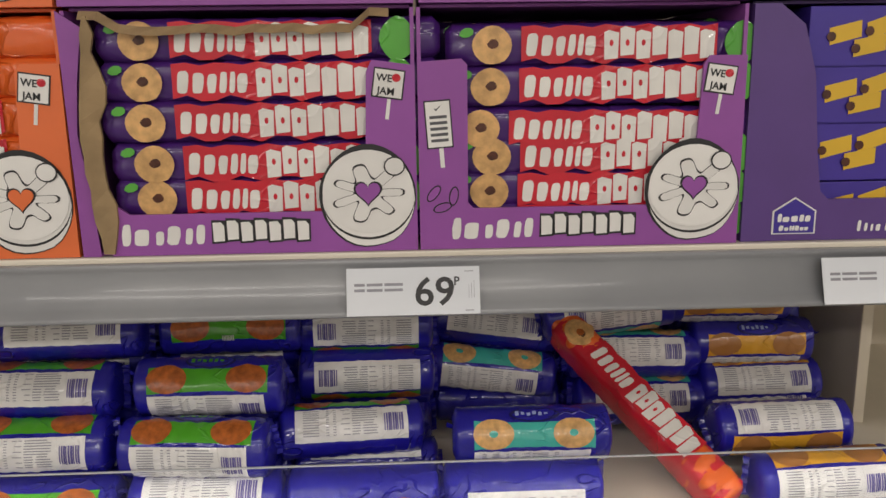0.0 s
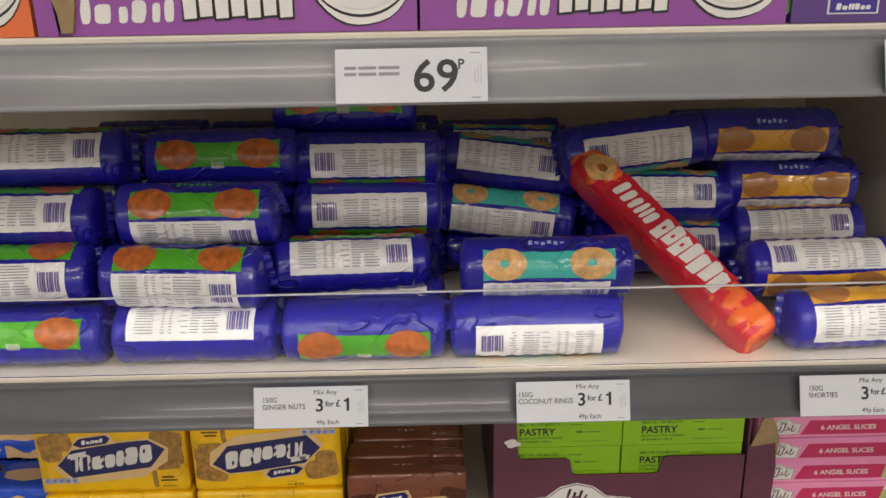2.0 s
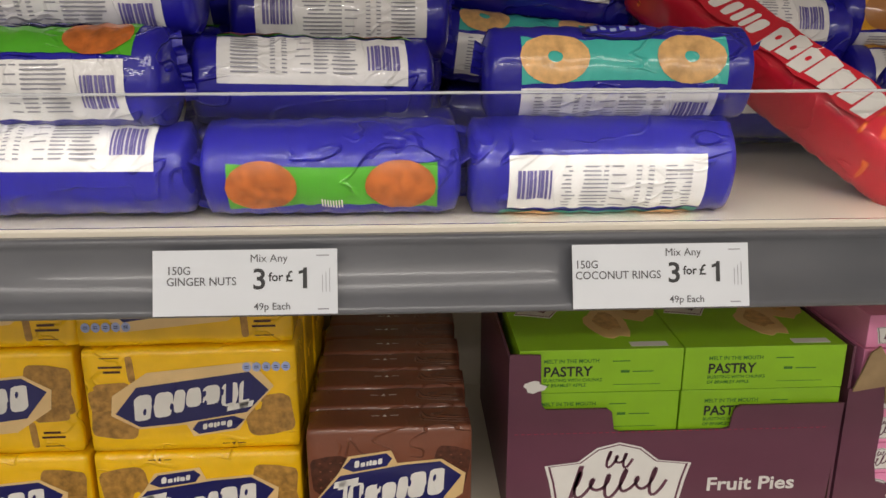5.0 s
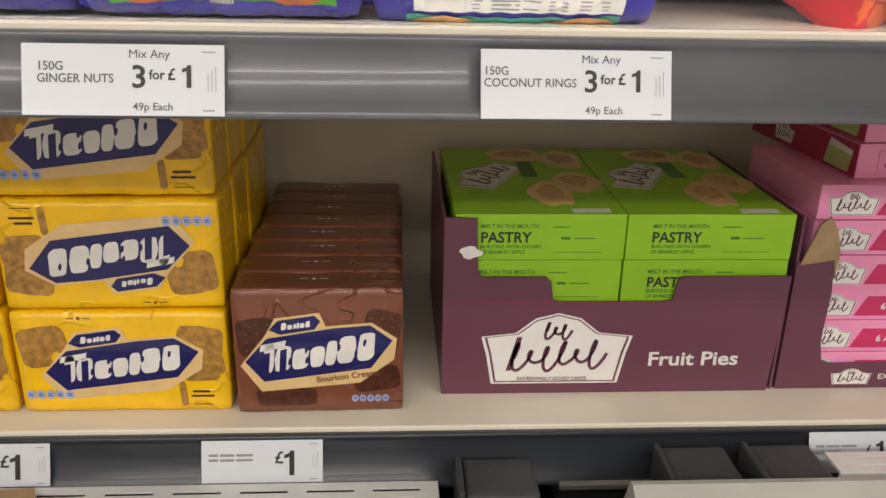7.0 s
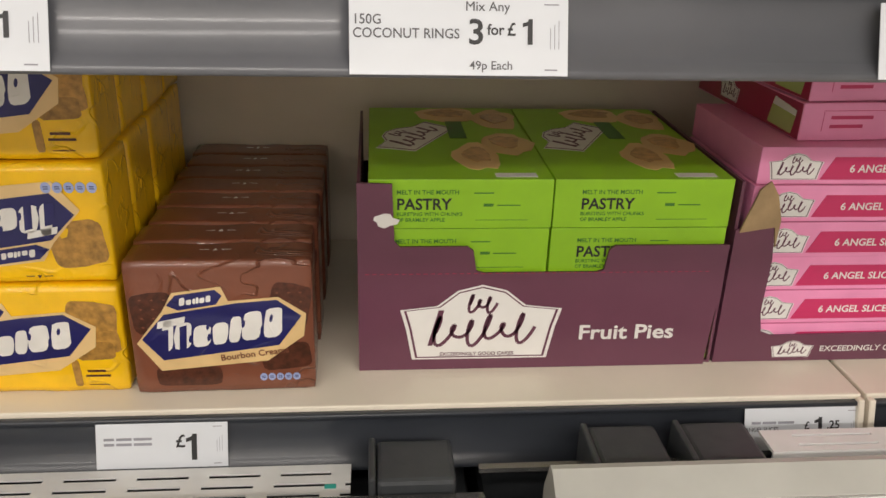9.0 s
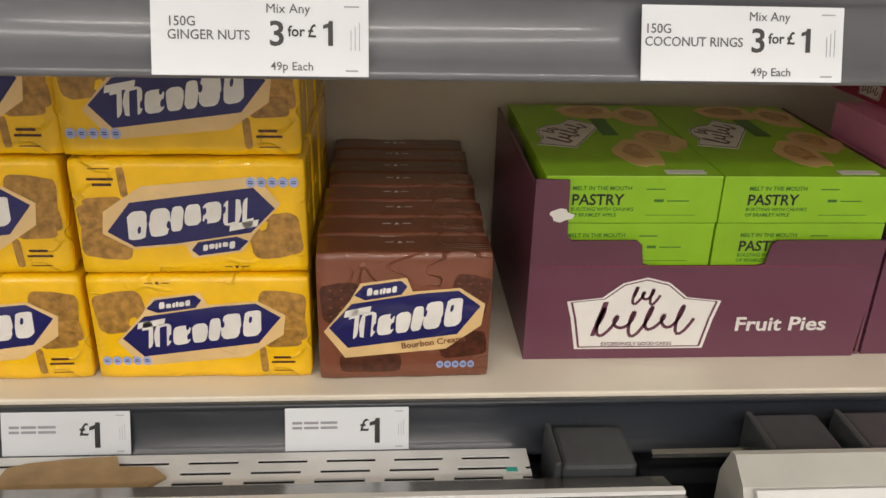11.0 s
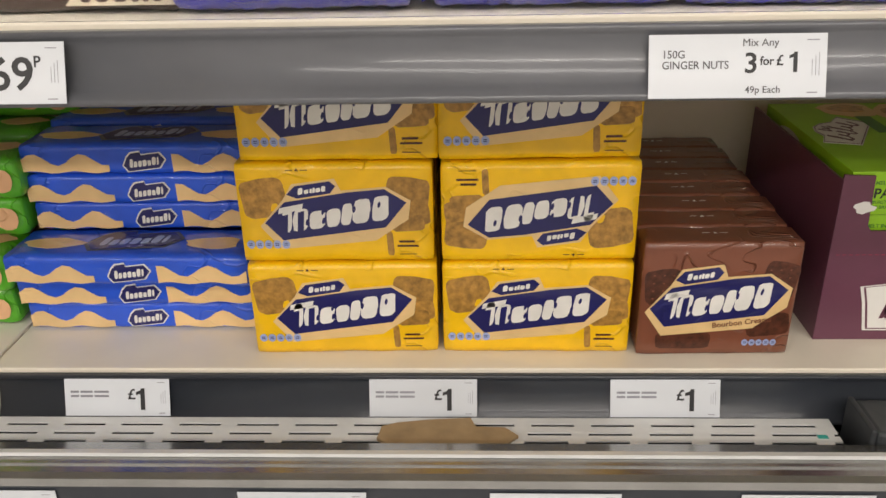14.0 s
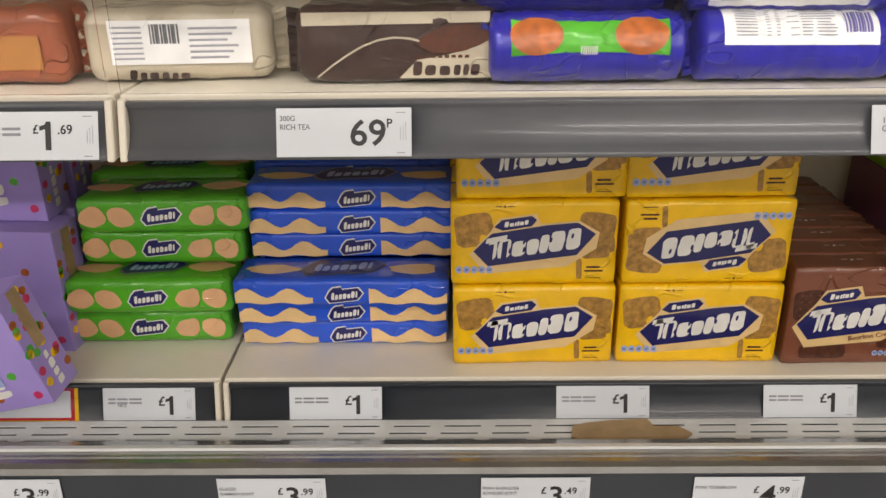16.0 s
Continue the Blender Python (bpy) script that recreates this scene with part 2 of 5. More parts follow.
def word_shapes(x0, y0, x1, y1, count, rise=0.0, seed=0, gap=0.18, slant=0.1):
    """Plain blobs that stand for a brand's wordmark, as a row of uneven rounded bars."""
    rnd = random.Random(seed)
    widths = [rnd.uniform(0.55, 1.25) for _ in range(count)]
    unit, out, a = (x1 - x0) / sum(widths), [], x0
    for i, wd in enumerate(widths):
        full = unit * wd
        b = a + full * (1 - gap)
        h = (y1 - y0) * (1.0 if i == 0 else rnd.uniform(0.62, 0.98))
        base = y0 + rise * (a - x0)
        cx, k = (a + b) / 2, slant * h
        pts = []
        for j in range(14):
            t = 2 * math.pi * j / 14
            c, q = math.cos(t), math.sin(t)
            px = cx + (b - a) / 2 * math.copysign(abs(c) ** 0.55, c) * (1 + 0.10 * rnd.uniform(-1, 1))
            py = base + h / 2 + h / 2 * math.copysign(abs(q) ** 0.55, q)
            pts.append((px + slant * (py - base), py))
        out.append(pts)
        a += full
    return out


FONT_MESH = {}


def lettering(text, size, material, parent, m, bold=0.0, align="LEFT", name="lettering", wide=1.0):
    key = (text, size, bold, align, wide)
    if key not in FONT_MESH:
        cu = bpy.data.curves.new("lettering", "FONT")
        cu.body, cu.size, cu.align_x, cu.offset, cu.extrude, cu.resolution_u = text, size, align, bold * size, 0.0001, 3
        tmp = new("lettering_curve", cu)
        bpy.context.view_layer.update()
        me = bpy.data.meshes.new_from_object(tmp.evaluated_get(bpy.context.evaluated_depsgraph_get()))
        bpy.data.objects.remove(tmp)
        me.transform(Matrix.Rotation(radians(90), 4, "X") @ Matrix.Diagonal((wide, 1, 1, 1)))
        FONT_MESH[key] = me
    me = FONT_MESH[key].copy()
    me.materials.clear()
    me.materials.append(material)
    me.transform(m)
    ob = new(name, me)
    ob.parent = parent
    return ob


def profile(name, pts, x0, x1, material, parent=None, smooth=False, label=""):
    """A closed outline in (y, z), drawn along x."""
    bm = bmesh.new()
    a = [bm.verts.new((x0, y, z)) for y, z in pts]
    b = [bm.verts.new((x1, y, z)) for y, z in pts]
    n = len(pts)
    for i in range(n):
        bm.faces.new((a[i], a[(i + 1) % n], b[(i + 1) % n], b[i]))
    bm.faces.new(a)
    bm.faces.new(b)
    return part(name, bm, material, parent, label, smooth)


def at(x, y, z):
    return Matrix.Translation((x, y, z))


I4 = Matrix.Identity(4)


def spread(proto, poses):
    """Sets the first pose on the thing itself and copies it to the others."""
    proto.matrix_basis = poses[0]
    return [proto] + [copy_thing(proto, p) for p in poses[1:]]


# ---- the room ----
def room_slab(name, x0, x1, y0, y1, z0, z1, material, label, category):
    ob = finish(name, box(bmesh.new(), x0, x1, y0, y1, z0, z1), material)
    return tagged(ob, label, category, kind="structure")


BACK_Y = 1.15
room_slab("floor", -4, 4, -3, 1.4, -0.1, 0, FLOORM, "pale grey vinyl shop floor", "floor")
room_slab("ceiling", -4, 4, -3, 1.4, 3.0, 3.1, WALLM, "plain grey shop ceiling", "ceiling")
room_slab("wall_north", -4, 4, 1.3, 1.4, 0, 3.0, WALLM, "grey painted wall behind the shelving", "wall")
room_slab("wall_south", -4, 4, -3.1, -3, 0, 3.0, WALLM, "plain grey wall across the aisle", "wall")
room_slab("wall_west", -4.1, -4, -3, 1.4, 0, 3.0, WALLM, "plain grey wall at the aisle end", "wall")
room_slab("wall_east", 4, 4.1, -3, 1.4, 0, 3.0, WALLM, "plain grey wall at the aisle end", "wall")
room_slab("back_panel", -3, 3, BACK_Y, BACK_Y + 0.02, 0, 2.35, BACK, "cream enamelled back panel of the shelving", "panel")

# ---- shelves: three bays with three levels ----
SEAMS = (-1.975, -0.745, 0.484, 1.714)
# the low rail's darker material holds the shade from the shelf above
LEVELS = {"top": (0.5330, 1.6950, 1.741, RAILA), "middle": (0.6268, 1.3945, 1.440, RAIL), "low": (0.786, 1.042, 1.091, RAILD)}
LEAN_RAIL = -19.0


def shelf(x0, x1, yb, zb, deck, rail_mat):
    root = thing("shelf", "cream enamelled metal shelf with a grey price rail", "shelf", I4, "shelves of the bay")
    x0, x1 = x0 + 0.002, x1 - 0.002
    yt = yb + 0.0155
    bm = bmesh.new()
    box(bm, x0, x1, yt + 0.001, BACK_Y - 0.002, deck - 0.030, deck, 0.0015)
    part("deck", bm, DECK, root)
    # the rail leans back and has a rolled lip above and below
    zt = deck - 0.004
    pts = [(yt + 0.0, zt), (yt - 0.0045, zt - 0.0005), (yt - 0.0055, zt - 0.003), (yt - 0.0030, zt - 0.0055)] + [
           (yt - 0.0030 + (yb + 0.0010 - yt + 0.0030) * k / 12 + 0.0042 * math.sin(math.pi * k / 12) ** 0.8, zt - 0.0055 + (zb + 0.0040 - zt + 0.0055) * k / 12) for k in range(1, 12)] + [ (yb - 0.0015, zb + 0.003), (yb - 0.0025, zb + 0.0005), (yb - 0.001, zb - 0.0015),
           (yb + 0.012, zb - 0.001), (yt + 0.001, zb + 0.006)]
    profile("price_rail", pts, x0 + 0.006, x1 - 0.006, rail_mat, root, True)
    for a, b in ((x0, x0 + 0.0058), (x1 - 0.0058, x1)):
        bm = bmesh.new()
        v = [(yt + 0.0009, zb - 0.001), (yb - 0.003, zb - 0.002), (yt - 0.006, zt + 0.002), (yt + 0.0009, zt + 0.002)]
        f0 = [bm.verts.new((a, y, z)) for y, z in v]
        f1 = [bm.verts.new((b, y, z)) for y, z in v]
        bm.faces.new(f0), bm.faces.new(f1)
        for i in range(4):
            bm.faces.new((f0[i], f0[(i + 1) % 4], f1[(i + 1) % 4], f1[i]))
        bmesh.ops.bevel(bm, geom=bm.edges[:], offset=0.001, segments=1, affect="EDGES")
        part("end_cap", bm, DECK, root, "cream end cap of the rail")
    return root


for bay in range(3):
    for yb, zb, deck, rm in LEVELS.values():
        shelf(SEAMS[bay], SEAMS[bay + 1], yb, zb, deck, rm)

divider = thing("shelf_divider", "cream metal divider panel standing on the shelf", "divider", I4)
part("panel", box(bmesh.new(), 0.524, 0.530, 0.866, BACK_Y - 0.002, 1.4402, 1.711, 0.001), BACK, divider)
part("front_flange", box(bmesh.new(), 0.520, 0.534, 0.860, 0.8658, 1.4402, 1.711, 0.001), BACK, divider)
for x0, x1 in ((-0.742, 0.481), (-1.97, -0.752)):
    guard = thing("shelf_guard", "clear acrylic guard along the shelf's front edge", "guard", I4)
    pane = part("pane", box(bmesh.new(), x0, x1, 0.6435, 0.6455, 1.4405, 1.5137), ACRYL, guard)
    pane.visible_shadow = False
    # opaque strip added to draw the bright line of light on the pane's top
    part("top_edge", box(bmesh.new(), x0, x1, 0.6433, 0.6457, 1.5139, 1.5153, 0.0003), EDGE, guard, "pale top strip painted as the acrylic edge's highlight")


# ---- price tickets ----
def ticket(x, y, z, lines, price, more=(), w=0.102, h=0.0365, lean=LEAN_RAIL, border=None, bars=2, label=""):
    """x: left edge; y, z: its top edge. lines: readable words; price: (text, x, z, size) pieces."""
    root = thing("price_ticket", label or "white card price ticket with black print in a rail", "price ticket",
                 at(x, y, z) @ pose(0, 0, 0, lean) @ at(0, -0.0012, -h), "price tickets")
    bm = box(bmesh.new(), 0, w, -0.0006, 0, 0, h)
    part("card", bm, PAPER if border is None else border, root)
    f = at(0, -0.0007, 0)
    if border is not None:
        flat("inner_border", rect(0, 0.003, w - 0.004, h - 0.003), RED, root, f, "red inner border")
        flat("field", rect(0, 0.006, w - 0.008, h - 0.006), PAPER, root, at(0, -0.0011, 0), "white field")
        f = at(0, -0.0016, 0)
    marks = []
    for i in range(bars):
        zz = h * 0.62 - i * 0.0042
        xx = 0.006
        for k, wd in enumerate((0.008, 0.012, 0.014, 0.006)[: 4 - i]):
            if xx + wd < w * 0.47:
                marks.append(rect(xx, zz, xx + wd, zz + 0.0021))
            xx += wd + 0.0015
    for i in range(3):
        marks.append(rect(w - 0.0085 + i * 0.002, h * 0.34, w - 0.0082 + i * 0.002, h * (0.60 + 0.05 * i)))
    marks.append(rect(w - 0.0115, h - 0.0040, w - 0.0045, h - 0.0034))
    marks.append(rect(w - 0.0110, 0.0024, w - 0.0050, 0.0031))
    many("small_print", marks, MIDINK, root, f, "", 0.0001)
    for text, u, v, size in lines:
        lettering(text, size * 0.92, GREYINK, root, f @ at(u - 0.005, -0.0001, v), 0.006, wide=0.93)
    for text, u, v, size in price:
        k = 1.16 if size > 0.012 else 1.0
        if text == "1":
            c = size * k * 0.715
            one = [(0.20, 0), (0.40, 0), (0.40, 1), (0.24, 1), (0.20, 0.90), (0.0, 0.83), (0.0, 0.68), (0.20, 0.74)]
            flat("numeral", [(u + 0.002 + p * c, v - size * 0.04 + q * c) for p, q in one], INK, root, f @ at(0, -0.0001, 0), "", 0.0002)
            continue
        lettering(text, size * k, INK, root, f @ at(u, -0.0001, v - size * 0.04), 0.015, wide=1.04 if size > 0.012 else 0.95)
    return root


def mix_ticket(x, words):
    t = ticket(x, 0.6365, 1.4290, [(w, 0.0125 if len(words[1]) < 12 else 0.0065, 0.0230 - 0.0062 * i, 0.0070) for i, w in enumerate(words)],
               [("3", 0.0545, 0.0150, 0.0140), ("for", 0.0638, 0.0190, 0.0070), ("\u00a3", 0.0730, 0.0188, 0.0085), ("1", 0.0785, 0.0150, 0.0140)], bars=0)
    lettering("Mix Any", 0.0062, GREYINK, t, at(0.0535, -0.0008, 0.0295))
    lettering("49p Each", 0.0056, GREYINK, t, at(0.0555, -0.0008, 0.0028), 0.005)
    return t


mix_ticket(-0.176, ("150G", "GINGER NUTS"))
mix_ticket(0.059, ("150G", "COCONUT RINGS"))
mix_ticket(0.3145, ("150G", "SHORTIES"))
ticket(-0.623, 0.6365, 1.4300, [("300G", 0.0075, 0.0270, 0.0062), ("RICH TEA", 0.0075, 0.0205, 0.0062)], [("69", 0.055, 0.0095, 0.0235), ("P", 0.0830, 0.0220, 0.0095)], bars=0)
ticket(-0.860, 0.6365, 1.4290, [], [("\u00a3", 0.052, 0.0205, 0.0095), ("1", 0.0555, 0.0085, 0.0260), (".69", 0.071, 0.0200, 0.0100)])
ticket(-0.0755, 0.5410, 1.7300, [], [("69", 0.0515, 0.0085, 0.0262), ("P", 0.0820, 0.0225, 0.0095)], bars=2)
ticket(0.295, 0.5410, 1.7300, [], [], bars=2)
for x in (-0.150, -0.377, -0.671, -0.8775):
    words = [("TASTIES NICE".split()[1], 0.0215, 0.0150, 0.0052)] if x < -0.8 else []
    ticket(x, 0.8000, 1.0815, words, [("\u00a3", 0.0610, 0.0170, 0.0125), ("1", 0.0675, 0.0070, 0.0255)])
ticket(0.3790, 0.8000, 1.0815, [("ANGEL SLICES", 0.0055, 0.0165, 0.0054)], [("\u00a3", 0.0520, 0.0180, 0.0095), ("1", 0.0590, 0.0120, 0.0200), (".25", 0.0720, 0.0180, 0.0100)], bars=1)
ticket(-1.000, 0.8000, 1.0850, [], [], border=YELLOW, h=0.042, w=0.0955, label="white promotion ticket with yellow and red border")

# ---- freezers under the shelves ----
def freezer(x0, x1, lip, lip_front, slots_to, label):
    root = thing("chest_freezer", label, "freezer", I4)
    bm = box(bmesh.new(), x0, x1, 0.665, 1.13, 0.08, 1.0, 0.01)
    part("body", bm, CHAR, root)
    profile("front_panel", [(0.6605, 0.08), (0.640, 0.12), (0.640, 0.90), (0.650, 1.040), (0.650, 1.086), (0.664, 1.086), (0.664, 0.08)], x0, x1, RAILD, root, False, "dark glossy front panel")
    bm = box(bmesh.new(), x0, x1, 0.69, 1.12, 0.0, 0.08)
    part("plinth", bm, BLACK, root)
    pts = [(0.731, 1.050), (0.731, 1.060), (0.705, 1.0705), (0.696, 1.0715), (0.6945, 1.078), (0.688, 1.0800), (0.676, 1.0820), (0.664, 1.0885), (0.655, 1.0905), (0.649, 1.0885), (0.6465, 1.083), (0.652, 1.080), (0.652, 1.050)]
    profile("lip", pts, x0, x1, lip, root, False, "aluminium lip")
    profile("bright_strip", [(0.695, 1.0792), (0.6935, 1.0822), (0.687, 1.0834), (0.686, 1.0806)], x0, x1, GRILLE, root, False, "bright edge strip")
    if slots_to is not None:
        bm = bmesh.new()
        # slotted air grille: open slots in four rows, every other row shifted
        ys = [0.727, 0.7325, 0.7368, 0.7435, 0.7478, 0.7555, 0.7598, 0.7685, 0.7728, 0.7815]
        n = int((slots_to - x0) / 0.055)
        for k in range(len(ys) - 1):
            if k % 2 == 0:
                box(bm, x0, slots_to, ys[k], ys[k + 1], 1.0485, 1.0500)
            else:
                off = 0.004 * (k // 2)
                for j in range(n + 1):
                    a = slots_to - 0.012 - j * 0.055 + off
                    box(bm, a - 0.0155, a, ys[k], ys[k + 1], 1.0485, 1.0500)
        part("air_grille", bm, GRILLE, root, "white slotted air grille")
        bm = box(bmesh.new(), x0, slots_to, 0.725, 0.785, 1.001, 1.010)
        part("air_duct", bm, BLACK, root)
    return root


freezer(-2.2, 0.150, ALU, 0.648, 0.050, "grey chest freezer with a slotted air grille under the shelf")
sticker = finish("sticker", box(bmesh.new(), 0.030, 0.039, 0.752, 0.757, 1.0502, 1.0507), TEAL)
tagged(sticker, "small green sticker on the air grille", "sticker")
f2 = thing("chest_freezer", "grey chest freezer with a pale lid edge", "freezer", I4)
part("body", box(bmesh.new(), 0.160, 2.2, 0.665, 1.13, 0.08, 1.0, 0.01), CHAR, f2)
part("plinth", box(bmesh.new(), 0.160, 2.2, 0.69, 1.12, 0.0, 0.08), BLACK, f2)
profile("front_panel", [(0.664, 0.08), (0.645, 0.12), (0.645, 0.90), (0.652, 1.040), (0.664, 1.040)], 0.160, 2.2, RAILD, f2)
profile("lid_edge", [(0.735, 1.030), (0.735, 1.062), (0.722, 1.0905), (0.716, 1.0915), (0.695, 1.078), (0.690, 1.070), (0.652, 1.066), (0.650, 1.042), (0.664, 1.030)], 0.197, 2.2, PALE, f2, False, "pale grey lid edge")
profile("bright_strip", [(0.694, 1.0775), (0.690, 1.0790), (0.684, 1.0735), (0.688, 1.0705)], 0.205, 2.2, GRILLE, f2)
profile("chrome_rod", [(0.758, 1.056), (0.762, 1.058), (0.762, 1.062), (0.758, 1.060)], 0.150, 0.372, ALU, f2)
part("air_duct", box(bmesh.new(), 0.160, 2.2, 0.738, 0.785, 1.0, 1.006), BLACK, f2)
bm = bmesh.new()
for a, b in ((0.7385, 0.745), (0.7475, 0.757), (0.7595, 0.766)):
    box(bm, 0.376, 2.2, a, b, 1.081, 1.0835)
for j in range(20):
    box(bm, 0.376 + j * 0.09, 0.400 + j * 0.09, 0.745, 0.7475, 1.081, 1.0835)
    box(bm, 0.376 + j * 0.09, 0.400 + j * 0.09, 0.757, 0.7595, 1.081, 1.0835)
box(bm, 0.376, 2.2, 0.7385, 0.7405, 1.0062, 1.081)
part("air_grille", bm, GRILLE, f2, "white slotted air grille")


def hinge_block(x0, x1, top):
    root = thing("lid_stop", "charcoal moulded plastic block on the freezer edge", "freezer part", I4, "blocks on the freezer edge")
    bm = box(bmesh.new(), x0 + 0.006, x1, 0.7325, 0.784, 1.0101, top - 0.003, 0.004)
    part("block", bm, CHAR, root)
    bm = box(bmesh.new(), x0, x0 + 0.0055, 0.732, 0.784, 1.0101, top, 0.002)
    part("flange", bm, CHAR, root)


hinge_block(0.064, 0.130, 1.074)
hinge_block(0.234, 0.296, 1.083)
hinge_block(0.310, 0.371, 1.084)

# scrap of board on the grille
rnd = random.Random(4)
outline = []
for a in [(-0.365, 0.748), (-0.352, 0.738), (-0.300, 0.734), (-0.255, 0.735), (-0.239, 0.752), (-0.250, 0.762), (-0.275, 0.7635), (-0.280, 0.772), (-0.320, 0.770), (-0.350, 0.768), (-0.362, 0.762)]:
    outline.append((a[0] + rnd.uniform(-0.002, 0.002), a[1] + rnd.uniform(-0.0015, 0.0015)))
bm = bmesh.new()
lo = [bm.verts.new((x, y, 1.0502 + 0.10 * max(0, y - 0.75))) for x, y in outline]
hi = [bm.verts.new((x, y, 1.0530 + 0.14 * max(0, y - 0.75))) for x, y in outline]
bm.faces.new(lo), bm.faces.new(hi)
for i in range(len(lo)):
    bm.faces.new((lo[i], lo[(i + 1) % len(lo)], hi[(i + 1) % len(lo)], hi[i]))
tagged(finish("cardboard_scrap", bm, KRAFT), "torn brown cardboard scrap on the freezer grille", "cardboard")

for x, pr in ((-0.963, ("3", ".99")), (-0.713, ("3", ".99")), (-0.465, ("3", ".49")), (-0.266, ("4", ".99")), (-0.072, ("3", ".99"))):
    words = {-0.713: ("GLAZED", "GAMMON JOINT"), -0.465: ("PORK SHOULDER", "BONELESS JOINT"), -0.266: ("PORK TENDERLOIN", ""), -0.072: ("", "PORK SCHNITZEL"), -0.963: ("", "")}[x]
    ticket(x, 0.6498, 1.0770, [(w, 0.0065, 0.0235 - 0.0058 * i, 0.0050) for i, w in enumerate(words) if w],
           [("\u00a3", 0.0560, 0.0190, 0.0110), (pr[0], 0.0630, 0.0075, 0.0250), (pr[1], 0.0780, 0.0185, 0.0105)], lean=0, bars=0)
for x in (-0.713, -0.420, -0.160):
    ticket(x, 0.6487, 1.0330, [], [("\u00a3", 0.0560, 0.0190, 0.0110), ("2", 0.0630, 0.0075, 0.0250)], lean=-3, bars=2)


# ---- biscuit packs on the low shelf ----
def tasty_art(root, w, h, f, biscuits, words=False):
    """Front print of a pack: emblem with a wordmark in plain shapes, biscuits and nutrition dots."""
    for i, (cx, cy, a, b, t) in enumerate(biscuits):
        edge = []
        for k in range(24):
            p = 2 * math.pi * k / 24
            c, q = math.cos(p), math.sin(p)
            z = 1 + 0.05 * noise.noise(Vector((k * 0.9, i * 3.0, 1)))
            edge.append((a * z * math.copysign(abs(c) ** 0.38, c), b * z * math.copysign(abs(q) ** 0.38, q)))
        flat("biscuit_picture", [(cx + (x * math.cos(t) - y * math.sin(t)), cy + (x * math.sin(t) + y * math.cos(t))) for x, y in edge], TAN if not words else BROWND, root, f @ at(0, -0.00009 * i, 0), "brown biscuit picture", 0.0002)
    tilt = 0.13
    def sk(pts):
        return [(x, y + x * tilt) for x, y in pts]
    g = f @ at(0, -0.0005, 0)
    cy = h * 0.50
    W, H = (w * 0.365, h * 0.200) if not words else (w * 0.435, h * 0.178)
    flat("emblem_border", sk([(-W * 1.07, cy - H * 0.15), (-W * 0.80, cy - H * 1.45), (W * 0.55, cy - H * 1.62), (W * 1.02, cy - H * 0.75), (W * 1.06, cy + H * 0.18), (W * 0.72, cy + H * 1.02), (W * 0.1, cy + H * 1.12), (W * 0.02, cy + H * 1.75), (-W * 0.58, cy + H * 1.75), (-W * 0.72, cy + H * 1.05)]), CREAM, root, g, "cream emblem border")
    g = f @ at(0, -0.0009, 0)
    flat("emblem", sk([(-W, cy), (-W * 0.76, cy - H), (W * 0.70, cy - H), (W, cy + H * 0.12), (W * 0.70, cy + H * 0.92), (W * 0.2, cy + H * 1.0), (-W * 0.70, cy + H * 0.92)]), NAVY, root, g, "navy blue emblem")
    flat("small_emblem", sk([(-W * 0.66, cy + H * 1.28), (-W * 0.52, cy + H * 1.02), (-W * 0.05, cy + H * 1.06), (W * 0.03, cy + H * 1.38), (-W * 0.05, cy + H * 1.66), (-W * 0.54, cy + H * 1.64)]), NAVY, root, g, "navy blue small emblem")
    g = f @ at(0, -0.0013, 0)
    marks = word_shapes(-W * 0.78, cy - H * 0.62, W * 0.76, cy + H * 0.70, 7, 0, 21, 0.09, 0.12)
    marks.append([(-W * 0.80, cy + H * 0.38), (-W * 0.46, cy + H * 0.44), (-W * 0.44, cy + H * 0.74), (-W * 0.78, cy + H * 0.66)])
    many("wordmark", [sk(p) for p in marks], WHITE, root, g, "white wordmark shapes")
    gaps = [oval(W * u, cy + H * v, W * 0.022, H * 0.17, 8, 0, 0, -0.2) for u, v in ((-0.40, -0.22), (-0.17, 0.22), (-0.17, -0.26), (0.27, 0.12), (0.50, -0.20), (0.62, 0.20))]
    gaps += [[(-W * 0.80, cy - H * 0.62), (-W * 0.69, cy - H * 0.62), (-W * 0.66, cy + H * 0.30), (-W * 0.78, cy + H * 0.26)], [(-W * 0.55, cy - H * 0.64), (-W * 0.46, cy - H * 0.64), (-W * 0.43, cy + H * 0.38), (-W * 0.52, cy + H * 0.34)]]
    many("emblem_print", [sk(p) for p in gaps], NAVY, root, f @ at(0, -0.0017, 0), "", 0.0001)
    many("small_wordmark", [sk(p) for p in word_shapes(-W * 0.5, cy + H * 1.2, -W * 0.1, cy + H * 1.52, 6, 0, 2)], WHITE, root, g, "white small wordmark shapes", 0.0001)
    s = 1 if not words else -1
    nx = -w * 0.36 if s == 1 else w * 0.30
    ny = h * 0.19 if not words else h * 0.12
    many("nutrition_dots", [oval(nx + i * w * 0.046, ny, w * 0.021, w * 0.024, 12) for i in range(-2, 3)], SKYP, root, f @ at(0, -0.0006, 0), "pale blue nutrition dots")
    many("nutrition_figures", [rect(nx + i * w * 0.046 - w * 0.010, ny - w * 0.006 + k * w * 0.009, nx + i * w * 0.046 + w * 0.010, ny - w * 0.002 + k * w * 0.009) for i in range(-2, 3) for k in range(2)], NAVY, root, f @ at(0, -0.0010, 0), "", 0.0001)
